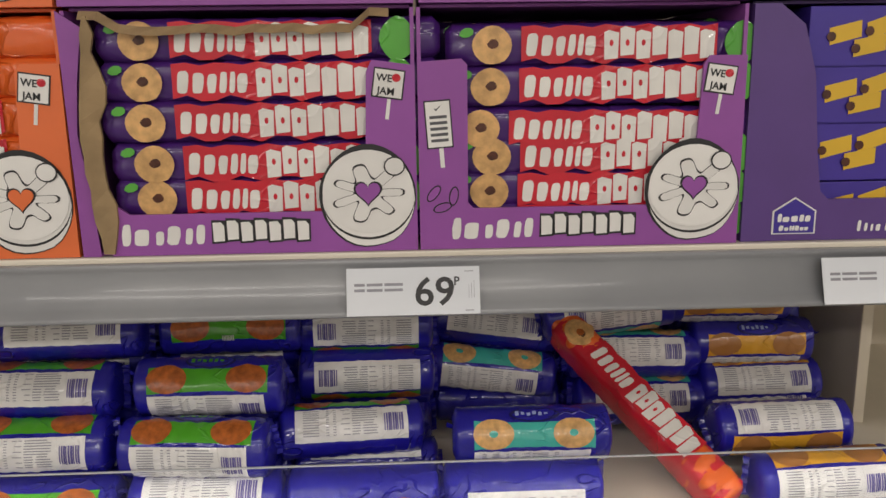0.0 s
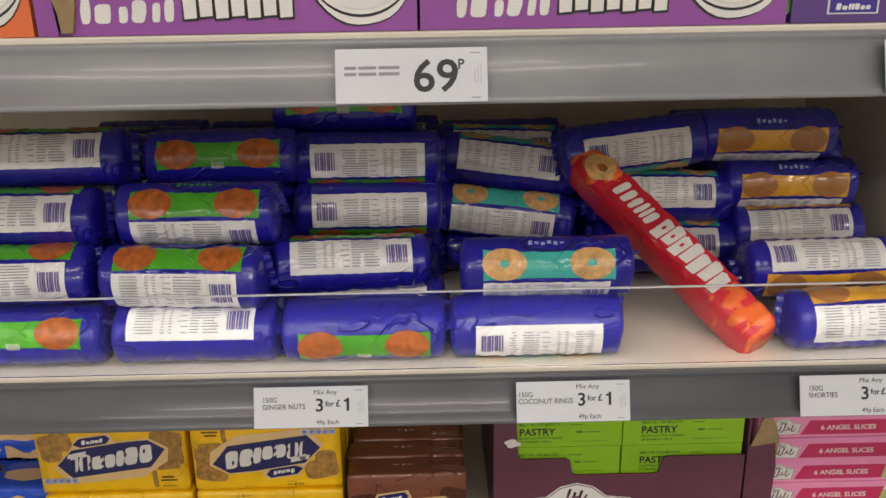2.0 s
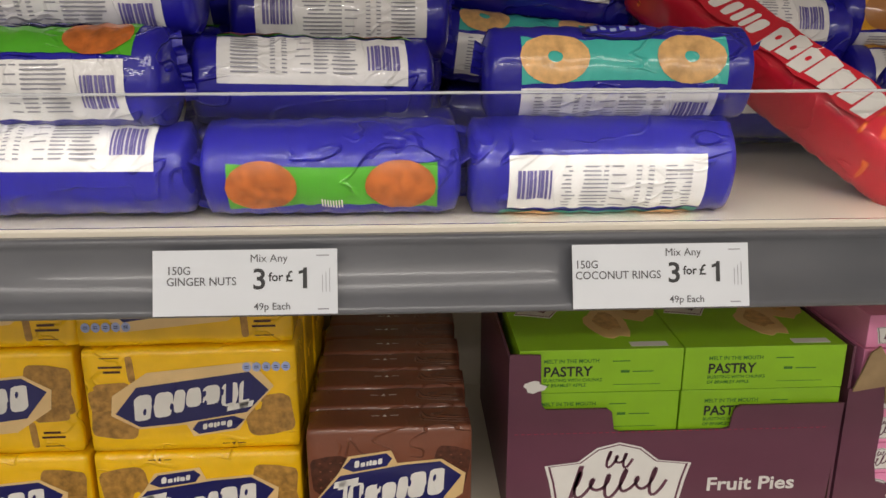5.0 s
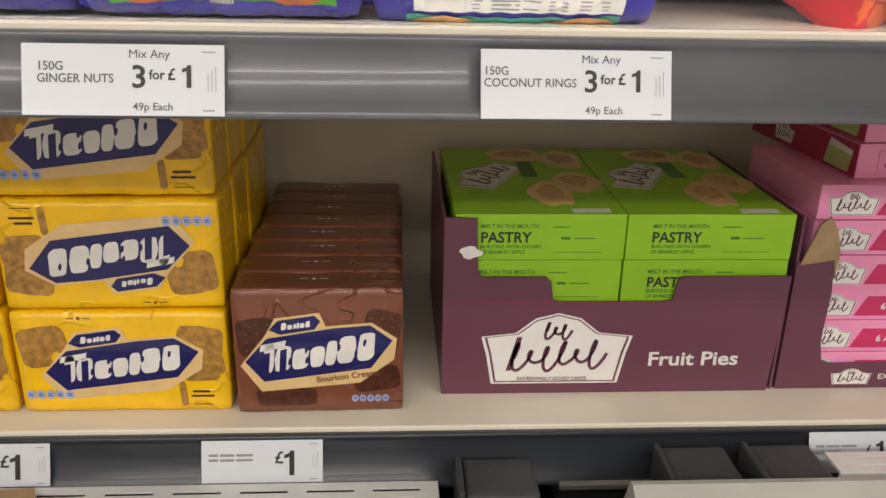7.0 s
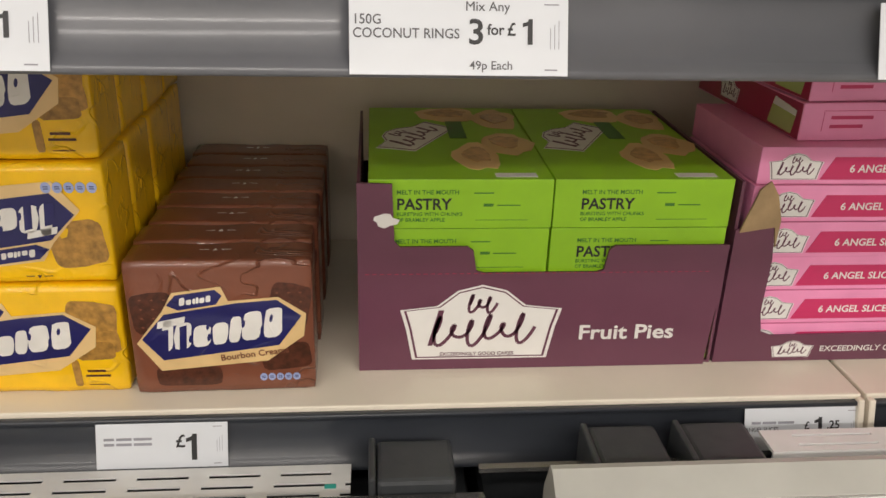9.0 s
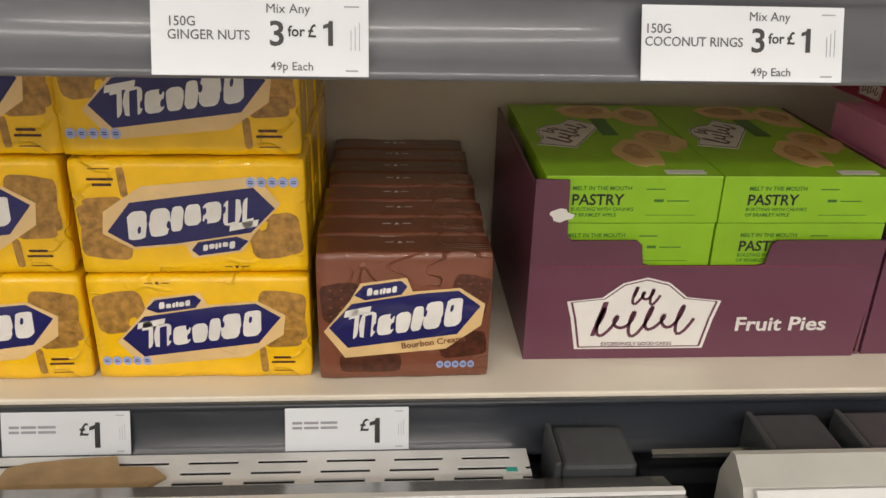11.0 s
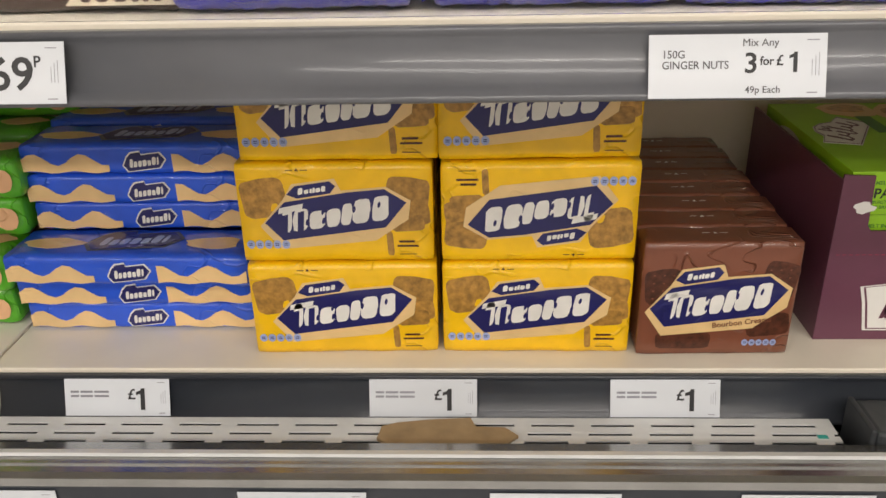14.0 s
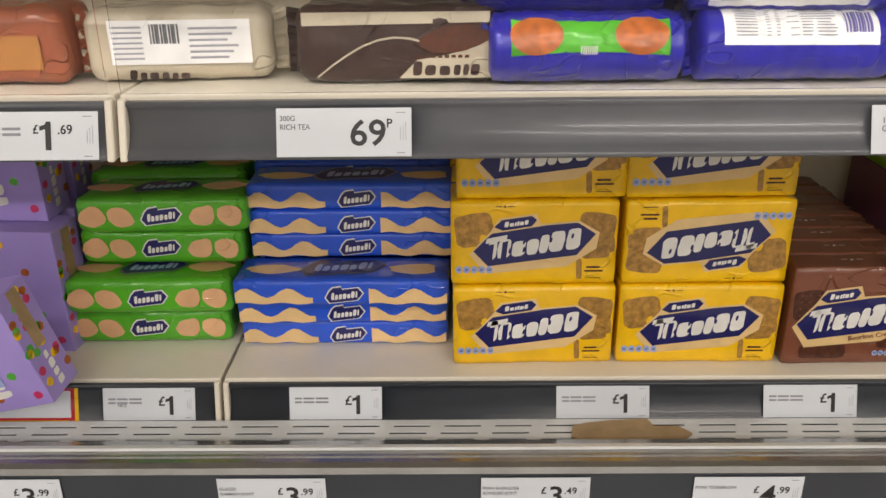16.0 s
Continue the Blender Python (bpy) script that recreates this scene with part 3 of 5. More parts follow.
    if not words:
        many("small_print", [rect(w * 0.32, h * 0.20, w * 0.40, h * 0.222), rect(w * 0.31, h * 0.155, w * 0.42, h * 0.175), rect(w * 0.32, h * 0.075, w * 0.41, h * 0.083)], BROWND, root, f @ at(0, -0.0005, 0), "", 0.0001)
        many("top_marks", [[(-w * 0.19, h * 0.925), (-w * 0.17, h * 0.925), (-w * 0.18, h * 0.955)], rect(-w * 0.235, h * 0.93, -w * 0.20, h * 0.938), rect(-w * 0.16, h * 0.93, -w * 0.125, h * 0.938)], BROWND, root, f, "", 0.0001)
    else:
        lettering("Bourbon Creams", h * 0.066, BROWN, root, f @ at(-w * 0.02, -0.0014, cy - H * 1.36) @ pose(0, 0, 0, 0, -7, 0), 0.012)


def yellow_pack():
    w, d, h = 0.178, 0.068, 0.0965
    root = thing("biscuit_pack", "yellow film-wrapped custard cream biscuit pack with navy emblem", "biscuit pack", None, "yellow biscuit packs")
    part("wrapper", soft_body(w, d, h, 0.0034, 0.0007, 14), YELLOW, root, "", True)
    f = at(0, 0.0002, 0)
    b = [(-0.36 * w, 0.66 * h, 0.0205, 0.0185, 0.15), (0.37 * w, 0.68 * h, 0.0195, 0.0170, -0.12), (0.41 * w, 0.48 * h, 0.013, 0.010, 0.1), (0.37 * w, 0.40 * h, 0.015, 0.008, 0.05), (0.275 * w, 0.19 * h, 0.003, 0.012, 0.05), (-0.26 * w, 0.24 * h, 0.013, 0.007, 0.2)]
    tasty_art(root, w, h, f, b)
    for s in (-1, 1):
        bm = box(bmesh.new(), -0.004, 0.004, -0.010, 0.010, 0, 0.0006)
        bmesh.ops.transform(bm, matrix=at(s * (w / 2 - 0.0001), d * 0.5, h * 0.5) @ pose(0, 0, 0, 0, 90, 0), verts=bm.verts)
        part("end_fold", bm, YELLOW, root)
    return root


rnd = random.Random(11)
poses = []
for r in range(4):
    for c, cx in enumerate((-0.401, -0.217)):
        for lv in range(3):
            y = 0.830 + 0.004 * lv + r * 0.0705 + rnd.uniform(-0.001, 0.001)
            m = at(cx + (0.004 if c == 0 and lv == 2 else -0.002 * lv) + rnd.uniform(-0.0015, 0.0015), y, 1.0912 + lv * 0.0972) @ pose(0, 0, 0, 0, 0, rnd.uniform(-1.2, 1.2))
            if c == 1 and lv == 1 and r == 0:
                m = m @ at(0, 0, 0.0965) @ pose(0, 0, 0, 0, 180, 0)
            poses.append(m)
spread(yellow_pack(), poses)


def bourbon_pack():
    w, d, h = 0.144, 0.038, 0.119
    root = thing("biscuit_pack", "brown film-wrapped bourbon cream biscuit pack standing upright", "biscuit pack", None, "brown biscuit packs")
    part("wrapper", soft_body(w, d, h, 0.0034, 0.0007, 14, 3.0), BROWN, root, "", True)
    b = [(-0.36 * w, 0.62 * h, 0.017, 0.018, 0.1), (0.37 * w, 0.66 * h, 0.016, 0.020, -0.2), (-0.2 * w, 0.14 * h, 0.026, 0.009, 0.0), (0.34 * w, 0.28 * h, 0.02, 0.012, 0.1)]
    tasty_art(root, w, h, at(0, 0.0002, 0), b, True)
    holes = []
    for cx, cy in ((-0.36, 0.62), (0.37, 0.66)):
        for i in range(3):
            for j in range(4):
                holes.append(oval(cx * w + (i - 1) * 0.009, cy * h + (j - 1.5) * 0.008, 0.0012, 0.0008, 6))
    many("docking_holes", holes, BROWN, root, at(0, -0.0003, 0), "", 0.0001)
    many("top_marks", [[(-0.006, 0.02), (-0.002, 0.02), (-0.004, 0.024)], rect(-0.016, 0.0215, -0.009, 0.0222), rect(0.001, 0.0215, 0.008, 0.0222)], WHITE, root, at(0, 0, h - 0.0003) @ pose(0, 0, 0, -90, 0, 0), "", 0.0001)
    return root


poses = [at(-0.0510 - 0.002 * (i % 2), 0.826 + i * 0.0400, 1.0912) @ pose(0, 0, 0, 0, 0, rnd.uniform(-1, 1)) for i in range(8)]
poses[0] = at(-0.0510, 0.826, 1.0912) @ pose(0, 0, 0, 0, 0, 0.6)
spread(bourbon_pack(), poses)


def emblem_mini(root, w, h, f, scale=1.0, dim=False):
    W, H = 0.024 * scale, 0.0085 * scale
    sk = lambda pts: [(x, y + x * 0.12) for x, y in pts]
    hexa = [(-W, -H * 0.1), (-W * 0.8, -H), (W * 0.7, -H), (W, 0), (W * 0.75, H), (-W * 0.1, H), (-W * 0.15, H * 1.45), (-W * 0.6, H * 1.4), (-W * 0.8, H * 0.9)]
    flat("emblem_border", sk([(x * 1.08, y * 1.14) for x, y in hexa]), CARDW if not dim else GREYINK, root, f, "pale emblem border")
    flat("emblem", sk(hexa), NAVY, root, f @ at(0, -0.0005, 0), "navy emblem")
    many("wordmark", [sk(p) for p in word_shapes(-W * 0.72, -H * 0.55, W * 0.72, H * 0.65, 7, 0, 5, 0.2)], WHITE if not dim else SKYP, root, f @ at(0, -0.0009, 0), "white wordmark shapes", 0.0002)


def blue_pack():
    w, d, h = 0.243, 0.070, 0.0318
    root = thing("biscuit_pack", "bright blue film-wrapped rich tea finger biscuit pack", "biscuit pack", None, "blue biscuit packs")
    part("wrapper", soft_body(w, d, h, 0.006, 0.0009, 14, 1.0), BLUEW, root, "", True)
    f = at(0, 0.0002, 0)
    for s in (-1, 1):
        lo, n = [], 12
        x0, x1 = (-0.49 * w, -0.13 * w) if s < 0 else (0.13 * w, 0.49 * w)
        top = []
        for i in range(n + 1):
            u = x0 + (x1 - x0) * i / n
            lo.append((u, h * 0.10 + 0.0012 * math.sin(i * 1.1)))
            top.append((u, h * (0.50 + 0.19 * math.sin(i * 0.95 + (0 if s < 0 else 1.2)))))
        flat("biscuit_picture", lo + top[::-1], SAND, root, f, "golden finger biscuit picture")
    emblem_mini(root, w, h, f @ at(0.004, 0, h * 0.42), 0.86)
    top = at(0, d * 0.5, h + 0.0001) @ pose(0, 0, 0, -90, 0, 0)
    for s in (-1, 1):
        flat("biscuit_picture", oval(s * w * 0.34, -0.004, w * 0.13, 0.012, 16, 0.5, s + 3.0), SAND, root, top, "golden finger biscuit picture")
    emblem_mini(root, w, h, top, 1.9, True)
    return root


blue_fronts = (0.876, 0.868, 0.850, 0.912, 0.903, 0.900)
bx = (-0.617, -0.617, -0.6155, -0.605, -0.604, -0.602)
poses = [at(bx[k], blue_fronts[k], 1.0912 + 0.0321 * k) @ pose(0, 0, 0, 0, 0, (0, 0.6, -0.8, 0.4, 0, -0.5)[k]) for k in range(6)]
poses += [at(-0.612, 0.990, 1.0912 + 0.0321 * k) for k in range(6)]
spread(blue_pack(), poses)


def green_pack():
    w, d, h = 0.192, 0.070, 0.0455
    root = thing("biscuit_pack", "green film-wrapped nice biscuit pack", "biscuit pack", None, "green biscuit packs")
    part("wrapper", soft_body(w, d, h, 0.010, 0.0010, 14, 2.0), GREENW, root, "", True)
    f = at(0, 0.0002, 0)
    for i, (cx, t) in enumerate(((-0.40, 0.15), (-0.24, -0.35), (0.24, 0.4), (0.40, -0.2))):
        pts = [(cx * w + x * math.cos(t) - y * math.sin(t), h * 0.48 + x * math.sin(t) + y * math.cos(t)) for x, y in oval(0, 0, 0.0155, 0.0115, 16, 0.25, i + 1.0)]
        flat("biscuit_picture", pts, NICE, root, f, "sugared biscuit picture")
    emblem_mini(root, w, h, f @ at(0, -0.0003, h * 0.48), 0.92)
    top = at(0, d * 0.5, h + 0.0001) @ pose(0, 0, 0, -90, 0, 0)
    for s in (-1, 1):
        flat("biscuit_picture", oval(s * w * 0.34, 0, w * 0.14, 0.012, 16, 0.4, s + 4.0), NICE, root, top, "sugared biscuit picture")
    emblem_mini(root, w, h, top, 1.5, True)
    return root


green_rows = ((-0.848, 0.880, 0), (-0.838, 0.864, 1), (-0.828, 0.902, 2), (-0.816, 0.884, 3))
poses = [at(x, y, 1.0912 + 0.0462 * k) @ pose(0, 0, 0, 0, 0, (0.4, 0.8, -0.6, 1.8)[k]) for x, y, k in green_rows]
poses += [at(-0.838, 0.978, 1.0912 + 0.0462 * k) for k in range(5)]
poses[-1] = at(-0.812, 1.020, 1.0912 + 0.0462 * 4)
spread(green_pack(), poses)


# ---- cartons of pies and slices ----
def brand_plate(root, f, W, H, seed=0, words=True):
    """The maker's scalloped plate in plain shapes."""
    shape = [(-W, H * 0.35), (-W * 0.93, -H * 0.15), (-W * 0.85, -H), (W * 0.85, -H), (W * 0.93, -H * 0.15), (W, H * 0.35), (W * 0.55, H * 0.45), (W * 0.3, H * 0.85), (0, H), (-W * 0.3, H * 0.85), (-W * 0.55, H * 0.45)]
    flat("brand_plate", shape, CARDW, root, f, "white scalloped plate")
    g = f @ at(0, -0.0004, 0)
    rim = [[(x * k, y * k) for x, y in shape] for k in (0.955, 0.925)]
    n = len(shape)
    many("plate_line", [[rim[0][i], rim[0][(i + 1) % n], rim[1][(i + 1) % n], rim[1][i]] for i in range(n)], MAROON, root, g, "thin maroon border line", 0.0002)
    def stroke(x0, x1, z0, amp, turns, lean, wd):
        pts = []
        n = 16 * turns
        for i in range(n + 1):
            t = i / n
            p = 2 * math.pi * turns * t
            z = amp * math.sin(p) * (1.0 + 0.5 * math.sin(p * 0.37 + 1))
            pts.append(Vector((x0 + (x1 - x0) * t + 0.35 * (x1 - x0) / turns * math.cos(p) * 0.8 + lean * z, z0 + z + (x1 - x0) * t * 0.06)))
        quads = []
        for p, q in zip(pts, pts[1:]):
            d = (q - p)
            e = Vector((-d.y, d.x)).normalized() * wd if d.length > 0 else Vector((0, wd))
            quads.append([tuple(p - e), tuple(q - e), tuple(q + e), tuple(p + e)])
        return quads
    marks = stroke(-W * 0.62, W * 0.62, -H * 0.28, H * 0.30, 6, 0.3, W * 0.022) + stroke(-W * 0.18, W * 0.16, H * 0.48, H * 0.18, 3, 0.3, W * 0.018)
    marks.append([(-W * 0.66, -H * 0.62), (-W * 0.60, -H * 0.62), (-W * 0.46, H * 0.34), (-W * 0.53, H * 0.34)])
    many("wordmark", marks, MAROON, root, g, "maroon wordmark strokes", 0.0002)


def slab_box(name, w, d, h, material, root, bevel=0.0006):
    return part(name, box(bmesh.new(), -w / 2, w / 2, 0, d, 0, h, bevel), material, root)


def pie_box():
    w, d, h = 0.1495, 0.235, 0.0420
    root = thing("pie_box", "lime green card box of apple pies with brown pastry picture", "cake box", None, "apple pie boxes")
    slab_box("carton", w, d, h, LIME, root)
    f = at(0, -0.0001, 0)
    lettering("PASTRY", 0.0135, LIMED if False else INK, root, f @ at(-0.0525, -0.0001, 0.0165), 0.02, wide=0.95)
    lettering("MELT IN THE MOUTH", 0.0052, LIMED, root, f @ at(-0.0525, -0.0001, 0.0295), 0.012)
    lettering("BURSTING WITH CHUNKS", 0.0045, LIMED, root, f @ at(-0.0525, -0.0001, 0.0110), 0.010)
    lettering("OF BRAMLEY APPLE", 0.0045, LIMED, root, f @ at(-0.0525, -0.0001, 0.0060), 0.012)
    many("small_print", [rect(0.010, 0.030, 0.026, 0.031), rect(0.018, 0.019, 0.026, 0.0215), rect(0.029, 0.0195, 0.048, 0.0205), rect(0.012, 0.007, 0.055, 0.0075)], LIMED, root, f, "", 0.0001)
    top = at(0, d / 2, h + 0.0001) @ pose(0, 0, 0, -90, 0, 0)
    brand_plate(root, top @ at(-0.036, 0, 0.010) @ pose(0, 0, 0, 0, -62, 0), 0.052, 0.026)
    for i, (x, y, a, b) in enumerate(((0.020, -0.055, 0.022, 0.036), (0.050, -0.015, 0.024, 0.034), (0.005, 0.088, 0.034, 0.026), (0.052, 0.070, 0.022, 0.036))):
        flat("pastry_picture", oval(x, y, a, b, 18, 0.35, i * 2.0), PIE, root, top, "golden pastry picture")
        flat("pastry_crust", oval(x, y + 0.004, a * 0.6, b * 0.55, 14, 0.4, i * 3.0), BISC, root, top @ at(0, -0.0004, 0), "lighter crust")
    flat("green_panel", rect(0.000, 0.0, 0.016, 0.060), LIMED, root, top @ at(0, -0.0003, 0), "dark green panel")
    flat("white_panel", rect(0.028, -0.112, 0.062, -0.102), CARDW, root, top, "small white panel")
    side = at(-w / 2 - 0.0001, d / 2, 0) @ pose(0, 0, 0, 0, 0, -90)
    flat("side_plate", oval(-0.04, h * 0.5, 0.040, 0.014, 14), CARDW, root, side, "white side plate")
    return root


poses = []
for lv in range(4):
    for c, x in enumerate((0.1395, 0.2905)):
        poses.append(at(x + rnd.uniform(-0.0008, 0.0008), 0.8605, 1.0940 + 0.0425 * lv))
spread(pie_box(), poses)


def open_tray(name, label, category, x0, x1, y0, y1, z0, outline, side_top, material, board=0.0026, lean=0.0):
    """A display carton: shaped front panel, two sides, back and base."""
    root = thing(name, label, category, at(x0, y0, z0))
    w, d = x1 - x0, y1 - y0
    bm = bmesh.new()
    a = [bm.verts.new((u, 0, v)) for u, v in outline]
    b = [bm.verts.new((u, board, v)) for u, v in outline]
    bm.faces.new(a), bm.faces.new(b)
    for i in range(len(a)):
        j = (i + 1) % len(a)
        bm.faces.new((a[i], a[j], b[j], b[i]))
    part("front_panel", bm, material, root)
    part("side_panel", box(bmesh.new(), 0, board, board + 0.0003, d, 0, side_top[0]), material, root)
    part("side_panel", box(bmesh.new(), w - board, w, board + 0.0003, d, 0, side_top[1]), material, root)
    part("back_panel", box(bmesh.new(), board, w - board, d - board, d, 0, min(side_top)), material, root)
    part("base", box(bmesh.new(), board, w - board, board + 0.0003, d - board, 0.0002, board), material, root)
    return root


o = [(0, 0), (0.306, 0), (0.309, 0.06), (0.312, 0.116), (0.214, 0.116), (0.209, 0.112), (0.206, 0.094), (0.200, 0.092), (0.104, 0.092), (0.098, 0.094), (0.095, 0.112), (0.090, 0.116), (0.034, 0.116), (0.030, 0.121), (0.028, 0.170), (0, 0.171)]
pie_tray = open_tray("display_carton", "maroon card display carton holding green pie boxes", "carton", 0.0560, 0.3690, 0.8550, 1.110, 1.0913, o, (0.165, 0.110), MAROON)
brand_plate(pie_tray, at(0.104, -0.0003, 0.046), 0.0690, 0.0355)
lettering("Fruit Pies", 0.0195, CARDW, pie_tray, at(0.189, -0.0004, 0.028), 0.020, wide=1.16)
lettering("EXCEEDINGLY GOOD CAKES", 0.0048, MAROON, pie_tray, at(0.069, -0.0009, 0.0140), 0.01, wide=1.02)
many("perforation", [rect(0.006 + 0.006 * i, 0.0915, 0.0095 + 0.006 * i, 0.0922) for i in range(49)], CRIMSON, pie_tray, at(0, -0.0001, 0), "", 0.0001)
flat("torn_tab", oval(0.022, 0.140, 0.010, 0.006, 12, 0.6, 2.0), CARDW, pie_tray, at(0, -0.0002, 0), "torn white patch")

o = [(0, 0), (0.26, 0), (0.26, 0.028), (0.050, 0.026), (0.040, 0.030), (0.036, 0.050), (0.037, 0.100), (0.033, 0.132), (0.0, 0.128)]
slice_tray = open_tray("display_carton", "torn maroon card display carton holding pink slice boxes", "carton", 0.3720, 0.6320, 0.8580, 1.1000, 1.0913, o, (0.17, 0.13), MAROON)
brand_plate(slice_tray, at(0.072, -0.0003, 0.0125), 0.0200, 0.0085)
lettering("EXCEEDINGLY GOOD CAKES", 0.0080, CARDW, slice_tray, at(0.098, -0.0003, 0.0095), 0.012, wide=1.1)
bm = bmesh.new()
flap = [(0.003, 0.126), (0.033, 0.131), (0.037, 0.112), (0.037, 0.138), (0.030, 0.160), (0.022, 0.172), (0.014, 0.165), (0.010, 0.150)]
a = [bm.verts.new((u, -0.0006 - (v - 0.12) * 0.05, v)) for u, v in flap]
b = [bm.verts.new((u, 0.0016 - (v - 0.12) * 0.05, v)) for u, v in flap]
bm.faces.new(a), bm.faces.new(b)
for i in range(len(a)):
    bm.faces.new((a[i], a[(i + 1) % len(a)], b[(i + 1) % len(a)], b[i]))
part("torn_flap", bm, KRAFT, slice_tray, "torn bare brown board flap")


def slice_box(deep=False):
    w, d, h = 0.208, 0.150 if not deep else 0.20, 0.0318
    root = thing("slice_box", "pink card box of iced angel cake slices", "cake box", None, "pink cake boxes")
    slab_box("carton", w, d, h, PINK, root)
    f = at(0, -0.0001, 0)
    if not deep:
        flat("band", [(-0.050, 0.004), (w / 2 - 0.001, 0.004), (w / 2 - 0.001, 0.0235), (-0.040, 0.0235)], MAGENTA, root, f, "magenta band")
        brand_plate(root, f @ at(-0.073, -0.0003, 0.0155), 0.0235, 0.0115)
        lettering("6 ANGEL SLICES", 0.0092, CARDW, root, f @ at(-0.026, -0.0005, 0.0105), 0.016, wide=1.05)
        flat("cake_picture", [(0.060, 0.004), (0.092, 0.003), (0.094, 0.020), (0.064, 0.024)], CAKE, root, f @ at(0, -0.0006, 0), "green and cream cake picture")
        flat("icing_picture", [(0.063, 0.020), (0.094, 0.018), (0.094, 0.022), (0.066, 0.026)], CARDW, root, f @ at(0, -0.0010, 0), "white icing picture")
    else:
        many("small_print", [rect(-0.085, 0.008, -0.0845, 0.025), rect(-0.078, 0.018, -0.040, 0.021), rect(-0.078, 0.0105, -0.048, 0.0135), rect(-0.085, 0.025, 0.02, 0.0255)], MAGENTA, root, f, "", 0.0001)
        side = at(-w / 2 - 0.0001, d / 2, 0) @ pose(0, 0, 0, 0, 0, -90)
        flat("side_panel", rect(-d / 2 + 0.001, 0.001, d / 2 - 0.001, h - 0.001), CRIMSON, root, side, "crimson side panel")
        flat("cake_picture", [(d * 0.24, 0.004), (d * 0.44, 0.003), (d * 0.46, 0.023), (d * 0.27, 0.027)], CAKE, root, side @ at(0, -0.0005, 0), "pale green cake picture")
        flat("icing_picture", [(d * 0.265, 0.021), (d * 0.46, 0.019), (d * 0.46, 0.024), (d * 0.28, 0.028)], CARDW, root, side @ at(0, -0.0009, 0), "white icing picture")
        brand_plate(root, side @ at(-d * 0.15, -0.0004, 0.015), 0.020, 0.010)
    return root


spread(slice_box(), [at(0.4880 + 0.0015 * (i % 2), 0.8625 + 0.001 * (i % 3), 1.1150 + 0.0325 * i - 0.0200) for i in range(5)] + [at(0.4900, 0.8660, 1.0950 + 0.0325 * 5 - 0.0325 * 0)])
spread(slice_box(True), [at(0.5270, 0.888, 1.0950 + 0.0325 * 6) @ pose(0, 0, 0, 0, 0, 3), at(0.5310, 0.894, 1.0950 + 0.0325 * 7) @ pose(0, 0, 0, 0, 0, 5)])


# ---- lilac sweet boxes at the end of the low shelf ----
def sweet_box(w, d, h, label):
    root = thing("sweet_box", label, "sweet box", None, "lilac sweet boxes")
    slab_box("carton", w, d, h, LILAC, root, 0.001)
    rs = random.Random(7)
    cols = (YELLOW, GINGER, MAGENTA, APPLE)
    side = at(w / 2 + 0.0001, d / 2, 0) @ pose(0, 0, 0, 0, 0, 90)
    front = at(0, -0.0001, 0)
    for f, ww in ((front, w), (side, d)):
        for i in range(24):
            u, v = rs.uniform(-ww * 0.46, ww * 0.44), rs.uniform(h * 0.06, h * 0.94)
            flat("sweet_picture", oval(u, v, 0.0052, 0.0046, 10, 0.2, i), cols[i % 4], root, f, "round sweet picture")
    many("wordmark", [[(y * 1.0 - ww * 0.0, x) for x, y in p] for p in word_shapes(h * 0.12, -0.010, h * 0.62, 0.010, 5, 0, 3)], CARDW, root, front @ at(w * 0.18, -0.0004, 0), "white wordmark shapes")
    many("wordmark", [[(y * 0.6, x) for x, y in p] for p in word_shapes(h * 0.06, -0.008, h * 0.40, 0.008, 4, 0, 4)], CARDW, root, side @ at(0, -0.0004, 0), "white wordmark shapes")
    flat("side_strip", rect(-d * 0.16, h * 0.45, d * 0.16, h * 0.97), KRAFT, root, side @ at(0, -0.0002, 0), "golden biscuit strip")
    return root


spread(sweet_box(0.160, 0.055, 0.150, "lilac card sweet box with coloured sweet pictures standing upright"),
       [at(-1.013, 0.868, 1.0913) @ pose(0, 0, 0, 0, 0, -4), at(-1.020, 0.945, 1.0913) @ pose(0, 0, 0, 0, 0, -3), at(-1.020, 1.020, 1.0913),
        at(-1.030, 0.900, 1.2420) @ pose(0, 0, 0, 0, 0, -3), at(-1.030, 0.975, 1.2420)])
lean_box = sweet_box(0.150, 0.050, 0.125, "lilac card sweet box with pale panel leaning off the shelf")
lean_box.matrix_basis = at(-0.966, 0.735, 1.0915) @ pose(0, 0, 0, 6, -14, -6)
flat("pale_panel", rect(-0.070, 0.030, 0.035, 0.105), SKYP, lean_box, at(0, -0.0012, 0), "pale blue panel")


# ---- biscuit rolls on the middle shelf ----
def roll_radius(x, a, L, r, lump, seed):
    e = L / 2 - abs(x)
    k = 1.0 if e > 0.005 else (0.72 + 0.28 * math.sqrt(max(0.0, 1 - (1 - max(e, 0) / 0.005) ** 2)))
    k += 0.016 * math.sin(x * 420 + seed) * (1 if e > 0.004 else 0)
    dent = noise.noise(Vector((x * 55 + seed, math.cos(a) * 1.3, math.sin(a) * 1.3 + seed)))
    crease = max(0.0, noise.noise(Vector((x * 160 + 5 * math.sin(a * 2 + seed), math.cos(a) * 3.2, math.sin(a) * 3.2 + seed)))) ** 2
    return r * k * (1 + 0.035 * math.cos(2 * a + seed)) - lump * (0.6 + dent + 1.6 * crease) * (1.0 if e > 0.012 else 1.9)


